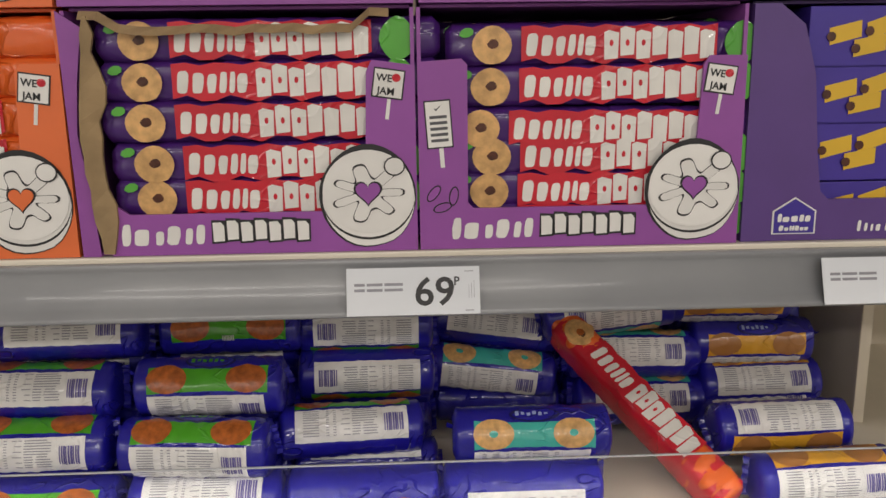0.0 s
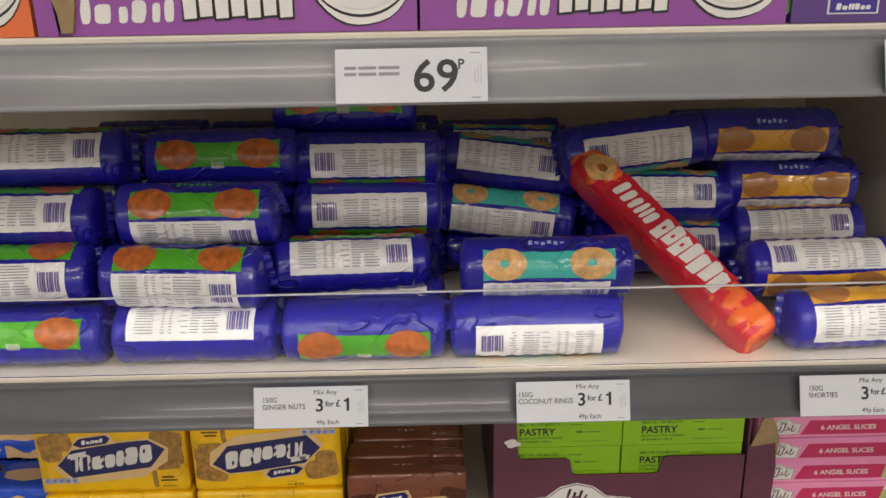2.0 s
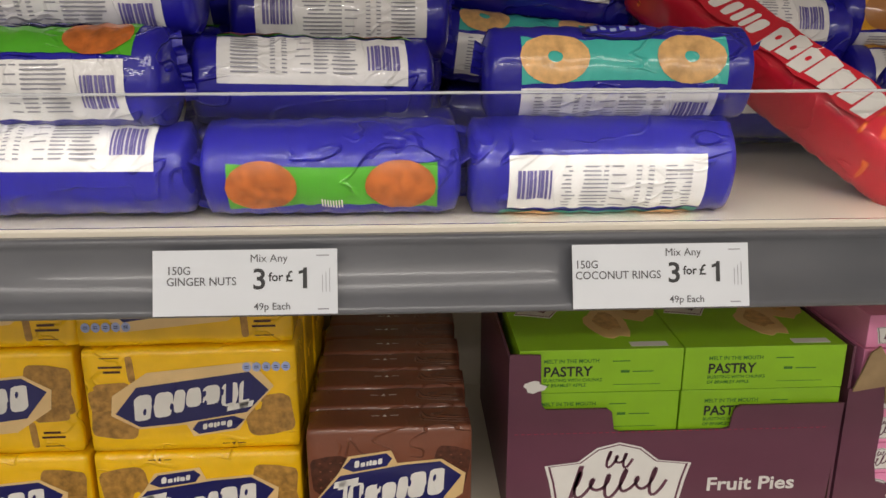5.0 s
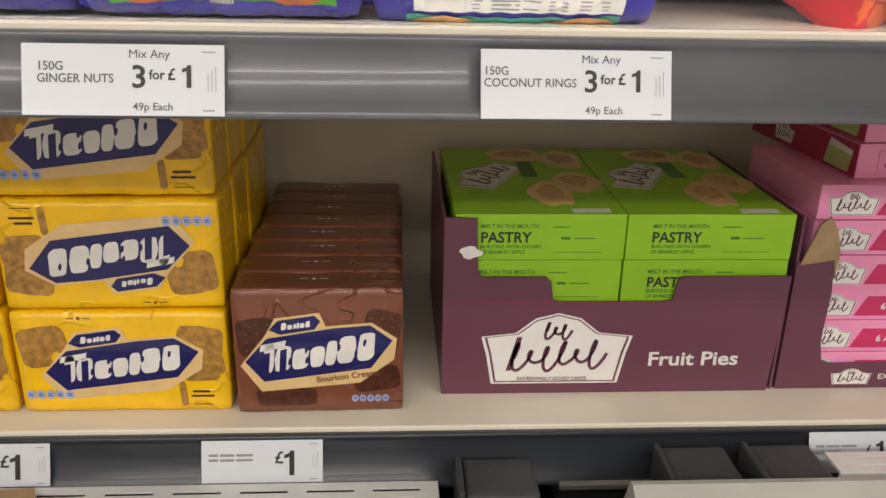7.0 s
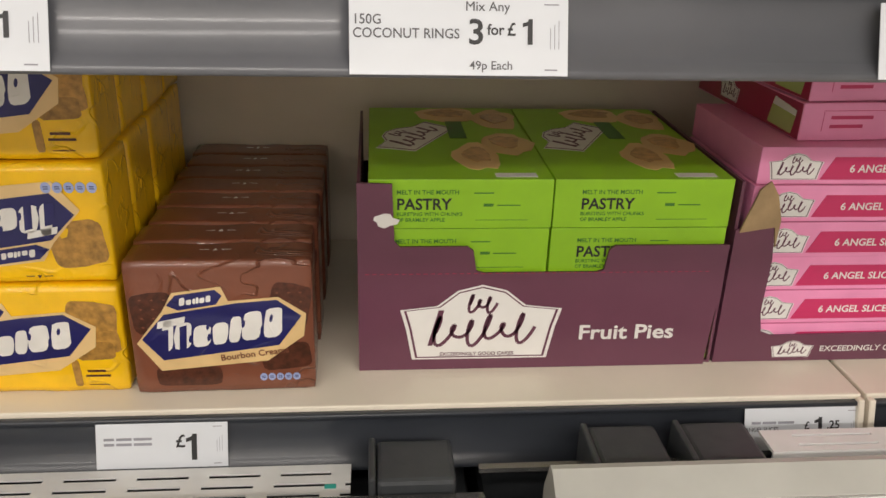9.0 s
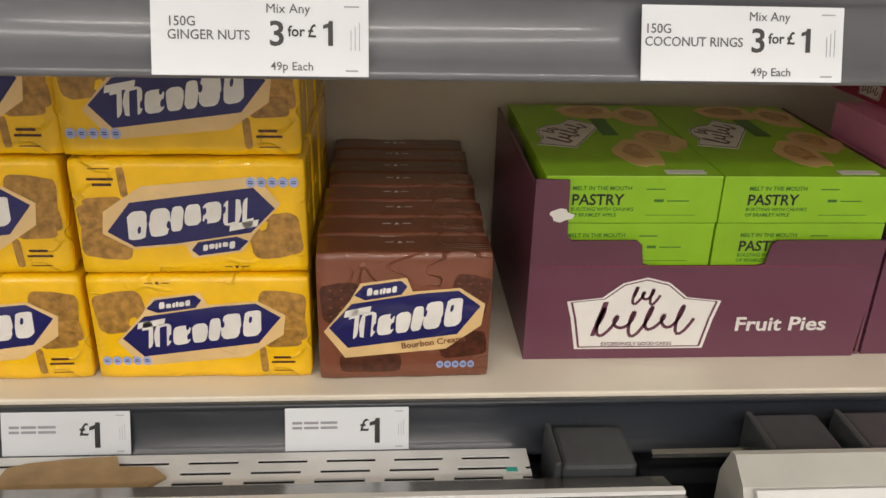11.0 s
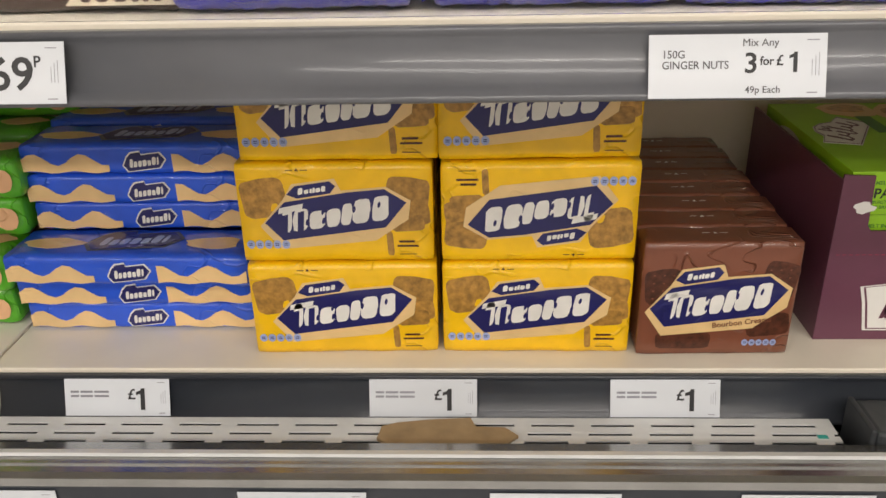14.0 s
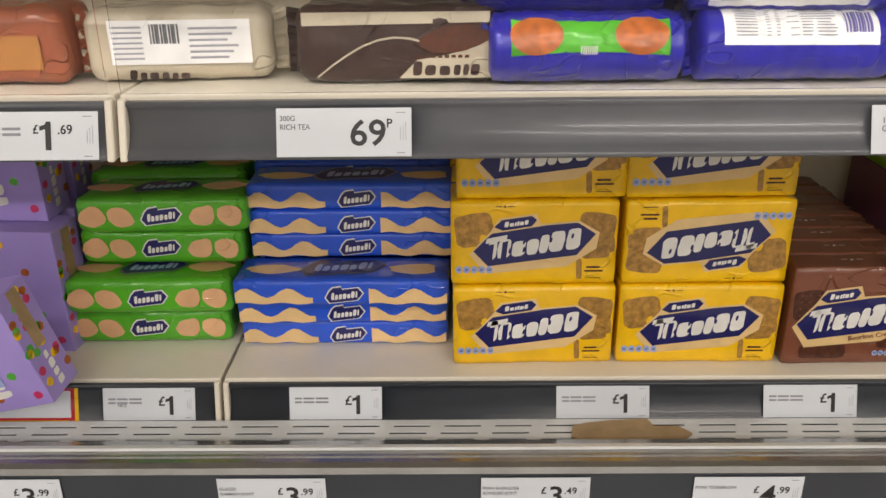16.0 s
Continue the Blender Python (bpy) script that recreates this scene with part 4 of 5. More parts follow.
def tube(L, r, lump=0.0009, seed=0.0, rings=44, seg=40, fin=True):
    """A filled roll along x with pinched, slightly dented ends."""
    bm = bmesh.new()
    prev = None
    for i in range(rings + 1):
        u = i / rings
        x = (u - 0.5) * L
        ring = []
        for j in range(seg):
            a = 2 * math.pi * j / seg
            rr = roll_radius(x, a, L, r, lump, seed)
            ring.append(bm.verts.new((x, -rr * math.cos(a), rr * math.sin(a))))
        if prev:
            for j in range(seg):
                bm.faces.new((prev[j], prev[(j + 1) % seg], ring[(j + 1) % seg], ring[j]))
        else:
            bm.faces.new(ring)
        prev = ring
    bm.faces.new(prev)
    return bm


def lift(r, x, a):
    return roll_radius(x, a, *r[1:]) + r[0] if isinstance(r, tuple) else r


def up(r, d):
    return (r[0] + d, *r[1:]) if isinstance(r, tuple) else r + d


def wrap_patch(name, x0, x1, a0, a1, r, material, root, label="", wave=0.0, nx=8):
    """A printed patch on a roll, between two angles (degrees, 0 to the front, up)."""
    bm = bmesh.new()
    na = max(3, int(abs(a1 - a0) / 4.5))
    nx = max(nx, int(abs(x1 - x0) / 0.0033))
    grid = []
    for j in range(na + 1):
        a = radians(a0 + (a1 - a0) * j / na)
        row = []
        for i in range(nx + 1):
            u = i / nx
            x = x0 + (x1 - x0) * u
            # a waisted band: wider at its ends
            aa = a if not wave else radians((a0 + a1) / 2 + (math.degrees(a) - (a0 + a1) / 2) * (1 - wave * math.sin(math.pi * u)))
            q = lift(r, x, aa)
            row.append(bm.verts.new((x, -q * math.cos(aa), q * math.sin(aa))))
        grid.append(row)
    for j in range(na):
        for i in range(nx):
            bm.faces.new((grid[j][i], grid[j][i + 1], grid[j + 1][i + 1], grid[j + 1][i]))
    return part(name, bm, material, root, label, True)


def wrap_oval(name, cx, ca, rx, ra, r, material, root, label="", hole=0.0):
    bm = bmesh.new()
    rows = []
    for k in range(5):
        q = hole + (1 - hole) * k / 4
        row = []
        for i in range(20):
            t = 2 * math.pi * i / 20
            a = radians(ca + ra * q * math.sin(t))
            w = lift(r, cx + rx * q * math.cos(t), a)
            row.append(bm.verts.new((cx + rx * q * math.cos(t), -w * math.cos(a), w * math.sin(a))))
        rows.append(row)
    for k in range(4):
        for i in range(20):
            bm.faces.new((rows[k][i], rows[k][(i + 1) % 20], rows[k + 1][(i + 1) % 20], rows[k + 1][i]))
    return part(name, bm, material, root, label, True)


def wrap_marks(name, spans, r, material, root):
    """Small print on a roll: spans of (x0, x1, a0, a1)."""
    bm = bmesh.new()
    for x0, x1, a0, a1 in spans:
        n = max(1, int(abs(a1 - a0) / 4.5))
        q = []
        for a in [a0 + (a1 - a0) * i / n for i in range(n + 1)]:
            for x in (x0, x1):
                w = lift(r, x, radians(a)) + 0.0001
                q.append(bm.verts.new((x, -w * math.cos(radians(a)), w * math.sin(radians(a)))))
        for i in range(n):
            bm.faces.new((q[2 * i], q[2 * i + 1], q[2 * i + 3], q[2 * i + 2]))
    return tagged(part(name, bm, material, root), kind="stuff")


FLAVOURS = {"ginger": (GREENP, GINGER, "blue film roll of ginger nut biscuits with green band", 0.0),
            "ginger_back": (GREENP, GINGER, "blue film roll of ginger nut biscuits lying picture up", 0.0),
            "coconut": (TEAL, BISC, "blue film roll of coconut ring biscuits with teal band", 0.22),
            "shortie": (AMBER, BISCD, "blue film roll of shortie biscuits with amber band", 0.0)}
ROLL_R = 0.0285


def biscuit_roll(flavour, seed):
    band, bisc, label, hole = FLAVOURS[flavour]
    L, r = (0.157 if flavour == "coconut" else 0.148), ROLL_R
    root = thing("biscuit_roll", label, "biscuit roll", None, "blue biscuit rolls")
    part("wrapper", tube(L, r, 0.0009, seed), HBLUE, root, "", True)
    for s in (-1, 1):
        # crimped fin at each end
        bm = bmesh.new()
        a, b = [], []
        for i in range(13):
            y = (i / 12 - 0.5) * r * 1.5
            a.append(bm.verts.new((s * (L / 2 - 0.001), y, r * 0.25 + 0.0012 * math.sin(i * 2.1))))
            b.append(bm.verts.new((s * (L / 2 + 0.0055), y * 1.05, r * 0.35 + 0.0018 * math.sin(i * 2.1 + 0.5))))
        for i in range(12):
            bm.faces.new((a[i], a[i + 1], b[i + 1], b[i]))
        part("end_fin", bm, HBLUE, root, "crimped blue film end")
    R = (0.0005, L, r, 0.0009, seed)
    # picture round 0 degrees, white text label under it
    wrap_patch("picture_band", -0.058, 0.060, -36, 22, R, band, root, "coloured picture band", 0.18)
    for s in (-1, 1):
        wrap_oval("biscuit_picture", s * 0.039, -5, 0.0200, 30, up(R, 0.0006), bisc, root, "round biscuit picture", hole)
    if flavour == "ginger_back":
        wrap_marks("barcode", [(-0.006 + 0.0016 * i, -0.0052 + 0.0016 * i, -34, -22) for i in range(8)], up(R, 0.0004), WHITE, root)
        return root
    wrap_oval("emblem", 0.002, 36, 0.0250, 19, up(R, 0.0006), NAVY, root, "dark blue emblem")
    wrap_oval("emblem_field", 0.002, 36, 0.0225, 15.5, up(R, 0.0008), HBLUE, root, "blue emblem field")
    wrap_marks("wordmark", [(-0.017 + 0.0057 * i, -0.0135 + 0.0057 * i, 31 + (i % 2) * 2, 42 - (i % 3) * 2) for i in range(6)], up(R, 0.0011), SKYP if flavour != "ginger" else GREENP, root)
    wrap_patch("text_label", -0.058, 0.056, -112, -40, R, LABELW, root, "white text label", 0.0, 10)
    rs = random.Random(seed)
    spans = []
    for i in range(11):
        a = -99 + i * 5.2
        spans.append((-0.001, 0.026 - rs.uniform(0, 0.006), a, a + 2.0))
        if i % 2 == 0:
            spans.append((-0.003 - rs.uniform(0.006, 0.010), -0.003, a, a + 1.8))
        for c in (-0.020, -0.027, -0.050):
            spans.append((c, c + (0.003 if c > -0.04 else 0.016), a, a + 1.8))
    wrap_marks("small_print", spans, up(R, 0.0004), MIDINK, root)
    wrap_marks("barcode", [(0.0316 + 0.0022 * i, 0.0328 + 0.0022 * i + 0.0004 * (i % 3), -94, -58) for i in range(9)], up(R, 0.0004), BARC, root)
    return root


def roll_pose(xc, y, z, a, flip=False, yaw=0.0, tip=0.0):
    """a: the height of the picture's middle round the roll in degrees; flip: turned end for end."""
    m = at(xc, y, z) @ pose(0, 0, 0, 0, tip, yaw)
    if flip:
        return m @ pose(0, 0, 0, a, 0, 0) @ pose(0, 0, 0, 0, 180, 0)
    return m @ pose(0, 0, 0, -a, 0, 0)


protos = {}
ROLLS = []


def put_roll(flavour, xc, y, z, a, flip=False, yaw=0.0, tip=0.0):
    m = roll_pose(xc, y, z, a, flip, yaw, tip)
    if flavour not in protos:
        protos[flavour] = biscuit_roll(flavour, len(protos) * 3 + 1.0)
        protos[flavour].matrix_basis = m
        return protos[flavour]
    return copy_thing(protos[flavour], m)


# columns of the pile, from the front row up: x, y, z, picture angle, turned end for end, yaw, tip
COLUMNS = (
    ("ginger", (("back", -0.388, 0.675, 1.469, 30, 0, 0, 0), (-0.399, 0.694, 1.521, 80, 0, 1, 0), (-0.396, 0.722, 1.568, 100, 0, -1, 0), (-0.376, 0.752, 1.618, 104, 0, 2, 0))),
    ("ginger", ((-0.230, 0.675, 1.469, 119, 0, 0, 0.4), (-0.238, 0.680, 1.521, 64, 0, -6, -0.6), (-0.229, 0.717, 1.570, 40, 0, -1, 0), ("back", -0.220, 0.785, 1.609, 24, 0, 1, 0))),
    ("ginger", (("back", -0.077, 0.675, 1.469, -8, 0, 0, 0), (-0.092, 0.726, 1.514, 112, 0, 8, 2.0), (-0.078, 0.791, 1.551, 66, 1, 3, 0.8), (-0.078, 0.806, 1.600, 70, 1, 1, 0.5), ("back", -0.102, 0.842, 1.648, 30, 0, 0, 0))),
    ("coconut", ((0.080, 0.675, 1.469, 91, 1, 0, 0), (0.090, 0.689, 1.521, 28, 0, -1, 0), (0.066, 0.868, 1.522, 62, 0, -3, 6.5), (0.074, 0.886, 1.574, 98, 0, -3, 7.5), (0.070, 0.937, 1.580, 100, 0, 0, 2))),
    ("coconut", ((0.244, 0.850, 1.484, 100, 0, 2, 1), (0.238, 0.858, 1.540, 100, 0, 2, 2), (0.204, 0.856, 1.598, 72, 1, 3, -5.5))),
    ("shortie", ((0.386, 0.677, 1.469, 86, 0, 3, 0), (0.366, 0.737, 1.497, 28, 1, 2, 0), (0.391, 0.856, 1.502, 100, 0, 2, 0), (0.382, 0.866, 1.551, 12, 0, 1, 0.8), (0.352, 0.866, 1.606, 2, 0, 0, 0.5))),
)
for kind, pile in COLUMNS:
    for spot in pile:
        put_roll(*((kind, *spot) if spot[0] != "back" else ("ginger_back", *spot[1:])))
    pile = [p if p[0] != "back" else p[1:] for p in pile]
    # the rolls behind that carry them
    for k in range(len(pile) - 1):
        y = 0.675 + 0.0575 * (4 if kind == "coconut" else 3) if k == 0 else max(p[1] for p in pile[:k + 2]) + 0.058
        while y < 1.10 and k < 3:
            put_roll(kind, pile[0][0] + rnd.uniform(-0.003, 0.003), y, 1.469 + 0.050 * k, rnd.uniform(0, 360))
            y += 0.0578
    if kind in ("ginger", "shortie"):
        put_roll(kind, pile[0][0] + 0.001, 0.735 if kind == "ginger" else 0.795, 1.469, 150)

# wrapped packs in brown and ivory at the shelf's end
def slab_pack(w, d, h, material, label, seed):
    root = thing("biscuit_pack", label, "biscuit pack", None, "packs at the shelf's end")
    part("wrapper", soft_body(w, d, h, 0.013, 0.0022, 26, seed), material, root, "", True)
    for s_ in (-1, 1):
        bm = bmesh.new()
        a_, b_ = [], []
        for i in range(15):
            v = h * (0.10 + 0.80 * i / 14)
            a_.append(bm.verts.new((s_ * (w / 2 - 0.0015), d * 0.45 + 0.0015 * math.sin(i * 2.2), v)))
            b_.append(bm.verts.new((s_ * (w / 2 + 0.009), d * 0.40 + 0.0025 * math.sin(i * 1.7 + seed), v * 1.03)))
        for i in range(14):
            bm.faces.new((a_[i], a_[i + 1], b_[i + 1], b_[i]))
        part("end_fin", bm, material, root, "crimped film end")
    return root


pack = slab_pack(0.158, 0.070, 0.062, CHOC, "dark brown and ivory film pack of milk chocolate biscuits", 9.0)
pack.matrix_basis = at(-0.5330, 0.668, 1.4402)
f = at(0, -0.0004, 0)
flat("printed_panel", [(0.002, 0.006), (0.074, 0.006), (0.074, 0.036), (0.062, 0.030), (0.040, 0.024), (0.016, 0.020)], IVORY, pack, f, "ivory printed panel")
flat("top_band", [(-0.072, 0.046), (0.072, 0.048), (0.072, 0.056), (-0.072, 0.056)], IVORY, pack, at(0, 0.0006, 0), "ivory band along the top")
arc = [(-0.062 + 0.012 * i, 0.008 + 0.030 * math.sin(i * 0.30)) for i in range(8)]
many("swirl", [arc + [(u, v - 0.0016) for u, v in arc[::-1]]], IVORY, pack, f, "thin pale swirl", 0.0002)
flat("biscuit_picture", oval(0.044, 0.036, 0.028, 0.010, 20, 0.2, 2.0, 0.15), BROWND, pack, at(0, -0.0008, 0), "dark biscuit picture")
many("wordmark", word_shapes(0.012, 0.008, 0.066, 0.019, 6, 0, 12, 0.25), CHOC, pack, at(0, -0.0009, 0), "brown wordmark shapes", 0.0002)
many("small_print", [rect(0.006 + 0.0052 * i, 0.0215, 0.0095 + 0.0052 * i, 0.0238) for i in range(10)], BROWND, pack, at(0, -0.0009, 0), "", 0.0001)

pack = slab_pack(0.148, 0.066, 0.060, IVORY, "ivory film pack of biscuits with a barcode panel", 3.0)
pack.matrix_basis = at(-0.7065, 0.682, 1.4402) @ pose(0, 0, 0, 0, 0, 4)
flat("text_label", rect(-0.052, 0.016, 0.058, 0.050), LABELW, pack, f, "white text label")
many("barcode", [rect(-0.020 + 0.0021 * i, 0.032, -0.0188 + 0.0021 * i + 0.0004 * (i % 3), 0.047) for i in range(11)], GREYINK, pack, at(0, -0.0008, 0), "", 0.0001)
many("small_print", [rect(-0.050, 0.020 + 0.0040 * i, -0.026, 0.0215 + 0.0040 * i) for i in range(7)] + [rect(0.010, 0.020 + 0.0045 * i, 0.040 + 0.004 * (i % 3), 0.0218 + 0.0045 * i) for i in range(6)], MIDINK, pack, at(0, -0.0008, 0), "", 0.0001)
many("wordmark", word_shapes(-0.040, 0.004, 0.010, 0.012, 6, 0, 4, 0.3), CHOC, pack, f, "brown wordmark shapes", 0.0002)

pack = slab_pack(0.156, 0.070, 0.064, COPPER, "copper coloured film pack of biscuits", 6.0)
pack.matrix_basis = at(-0.870, 0.672, 1.4402)
flat("printed_panel", rect(-0.060, 0.014, 0.060, 0.040), BISCD, pack, f, "brown printed panel")


# ---- jam biscuit rolls in display cartons on the top shelf ----
def jam_roll(wrap, end, L, label, r=0.0130, fruit=True):
    root = thing("jam_biscuit_roll", label, "biscuit roll", None, "jam biscuit rolls")
    bm = tube(L, r, 0.0007, 4.0)
    for v in bm.verts:
        q = math.hypot(v.co.y, v.co.z)
        if q > 1e-6:
            c, s_ = v.co.y / q, v.co.z / q
            k = 1 / (abs(c) ** 4 + abs(s_) ** 4) ** 0.25
            v.co.y, v.co.z = c * k * q * 1.3, s_ * k * q
    part("wrapper", bm, wrap, root, "", True)
    f = at(0, -r * 1.3 - 0.0004, 0)
    wob = []
    n = 14
    for i in range(n + 1):
        wob.append((-L * 0.28 + L * 0.58 * i / n, -r * 0.74 + 0.0022 * math.sin(i * 1.9)))
    topw = [(-L * 0.28 + L * 0.58 * i / n, r * 0.80 + 0.0010 * math.sin(i * 2.3)) for i in range(n + 1)]
    flat("red_band", wob + topw[::-1], RED, root, f, "red wavy band")
    g = f @ at(0, -0.0004, 0)
    many("script_wordmark", word_shapes(-L * 0.268, -r * 0.50, -L * 0.055, r * 0.50, 6, 0, 6, 0.26), WHITE, root, g, "white script wordmark shapes")
    blocks = []
    for i in range(7):
        a = -L * 0.035 + i * L * 0.0475
        dy = r * (0.10 if i % 2 else -0.06)
        blocks.append([(a, -r * 0.64 + dy), (a + L * 0.040, -r * 0.58 + dy), (a + L * 0.042, r * 0.54 + dy), (a + L * 0.012, r * 0.66 + dy), (a - L * 0.002, r * 0.56 + dy)])
    many("block_wordmark", blocks, WHITE, root, g, "white block wordmark shapes")
    many("counter_print", [oval(-L * 0.035 + i * L * 0.0475 + L * 0.02, r * 0.04, L * 0.006, r * 0.15, 8) for i in (0, 1, 2)], RED, root, g @ at(0, -0.0004, 0), "", 0.0001)
    flat("biscuit_picture", oval(-L * 0.365, 0, min(L, 0.2) * 0.059, r * 0.84, 20, 0.05), BISC, root, g, "golden biscuit picture")
    flat("biscuit_face", oval(-L * 0.362, r * 0.05, L * 0.018, r * 0.20, 10, 0.3), BROWND, root, g @ at(0, -0.0004, 0), "dark jam hole")
    if fruit:
        flat("fruit_picture", oval(L * 0.375, 0, L * 0.052, r * 0.92, 16, 0.12), APPLE, root, g, "green apple picture")
        flat("leaf_picture", oval(-L * 0.44, r * 0.55, L * 0.022, r * 0.2, 8, 0.2, 1, 0.3), APPLE, root, g, "green leaf picture")
    many("end_crimp", [[(s * L * 0.48, -r * 0.3), (s * L * 0.495, -r * 0.5), (s * L * 0.495, r * 0.5), (s * L * 0.48, r * 0.3)] for s in (-1, 1)], end, root, at(0, -r * 0.7, 0), "", 0.0005)
    return root


purple = jam_roll(ROLLP, ROLLP, 0.200, "purple and red film roll of apple and blackcurrant jam biscuits")
TOP_Y, TOP_Z = 0.5530, 1.7414
big = Matrix.Diagonal((1.135, 1.135, 1.135, 1))
poses = []
for i, (za, zb) in enumerate(((1.7600, 1.7600), (1.7840, 1.7850), (1.8110, 1.8120), (1.8420, 1.8330), (1.8720, 1.8660), (1.9020, 1.8960))):
    poses.append(at(-0.1290 + (0, 0.004, 0.004, 0, 0, 0)[i], TOP_Y + 0.0290, za) @ pose(0, 0, 0, 0, 0, rnd.uniform(-0.8, 0.8)) @ big)
    poses.append(at(0.1310 + (0, 0.000, 0.002, -0.007, 0.001, 0.002)[i], TOP_Y + 0.0290, zb) @ pose(0, 0, 0, 0, (0, 0, 0, 0.5, -0.6, 0)[i], rnd.uniform(-0.8, 0.8)) @ big)
for i in range(6):
    poses.append(at(-0.1370, TOP_Y + 0.0730, 1.7600 + 0.0285 * i) @ big)
    poses.append(at(0.1230, TOP_Y + 0.0730, 1.7600 + 0.0280 * i) @ big)
spread(purple, poses)
orange = jam_roll(ORWRAP, ORWRAP, 0.200, "orange and red film roll of jam biscuits in a carton", fruit=False)
spread(orange, [at(-0.4050, TOP_Y + 0.0290, 1.7600 + 0.0290 * i) @ big for i in range(6)])


def jam_cookie(root, cx, cz, r, material, y):
    """Round iced biscuit drawn on a carton: white disc, black outline, splash line and heart."""
    f = at(0, y, 0)
    flat("biscuit_outline", oval(cx, cz, r * 1.0, r * 1.06, 30, 0.03), INK, root, f, "black outline")
    flat("biscuit_side", oval(cx + r * 0.02, cz - r * 0.06, r * 0.95, r * 0.97, 30, 0.03), CARDW, root, f @ at(0, -0.0004, 0), "white biscuit side")
    rim = oval(cx, cz + r * 0.05, r * 0.96, r * 0.90, 36)
    low = [(u, v) for u, v in rim if v < cz - r * 0.10]
    low.sort()
    many("rim_line", [low + [(u, v - r * 0.05) for u, v in low[::-1]]], INK, root, f @ at(0, -0.0008, 0), "", 0.0002)
    flat("biscuit_top", oval(cx, cz + r * 0.10, r * 0.93, r * 0.86, 30), CARDW, root, f @ at(0, -0.0012, 0), "white biscuit top")
    def lobes(k):
        out = []
        for i in range(110):
            t = 2 * math.pi * i / 110
            q = 0.50 + (0.20 + 0.06 * math.sin(2 * t + 1)) * math.tanh(1.7 * math.cos(7 * t + 1.1 * math.sin(2 * t))) + k
            out.append((cx + r * q * math.cos(t), cz + r * 0.08 + r * q * 0.94 * math.sin(t)))
        return out
    flat("splash_line", lobes(0.022), INK, root, f @ at(0, -0.0016, 0), "black splash outline")
    flat("splash", lobes(-0.022), CARDW, root, f @ at(0, -0.0020, 0), "white icing splash")
    heart = lambda k: [(cx + k * r * 0.016 * 16 * math.sin(t) ** 3, cz + r * 0.10 + k * r * 0.016 * (13 * math.cos(t) - 5 * math.cos(2 * t) - 2 * math.cos(3 * t) - math.cos(4 * t))) for t in [2 * math.pi * i / 28 for i in range(28)]]
    flat("heart_line", heart(1.15), INK, root, f @ at(0, -0.0024, 0), "black heart outline")
    flat("heart", heart(0.98), material, root, f @ at(0, -0.0028, 0), "coloured jam heart")
    flat("badge_line", oval(cx + r * 0.55, cz + r * 0.62, r * 0.22, r * 0.20, 14), INK, root, f @ at(0, -0.0024, 0), "small badge outline")
    flat("badge", oval(cx + r * 0.55, cz + r * 0.62, r * 0.19, r * 0.17, 14), CARDW, root, f @ at(0, -0.0028, 0), "small white badge")


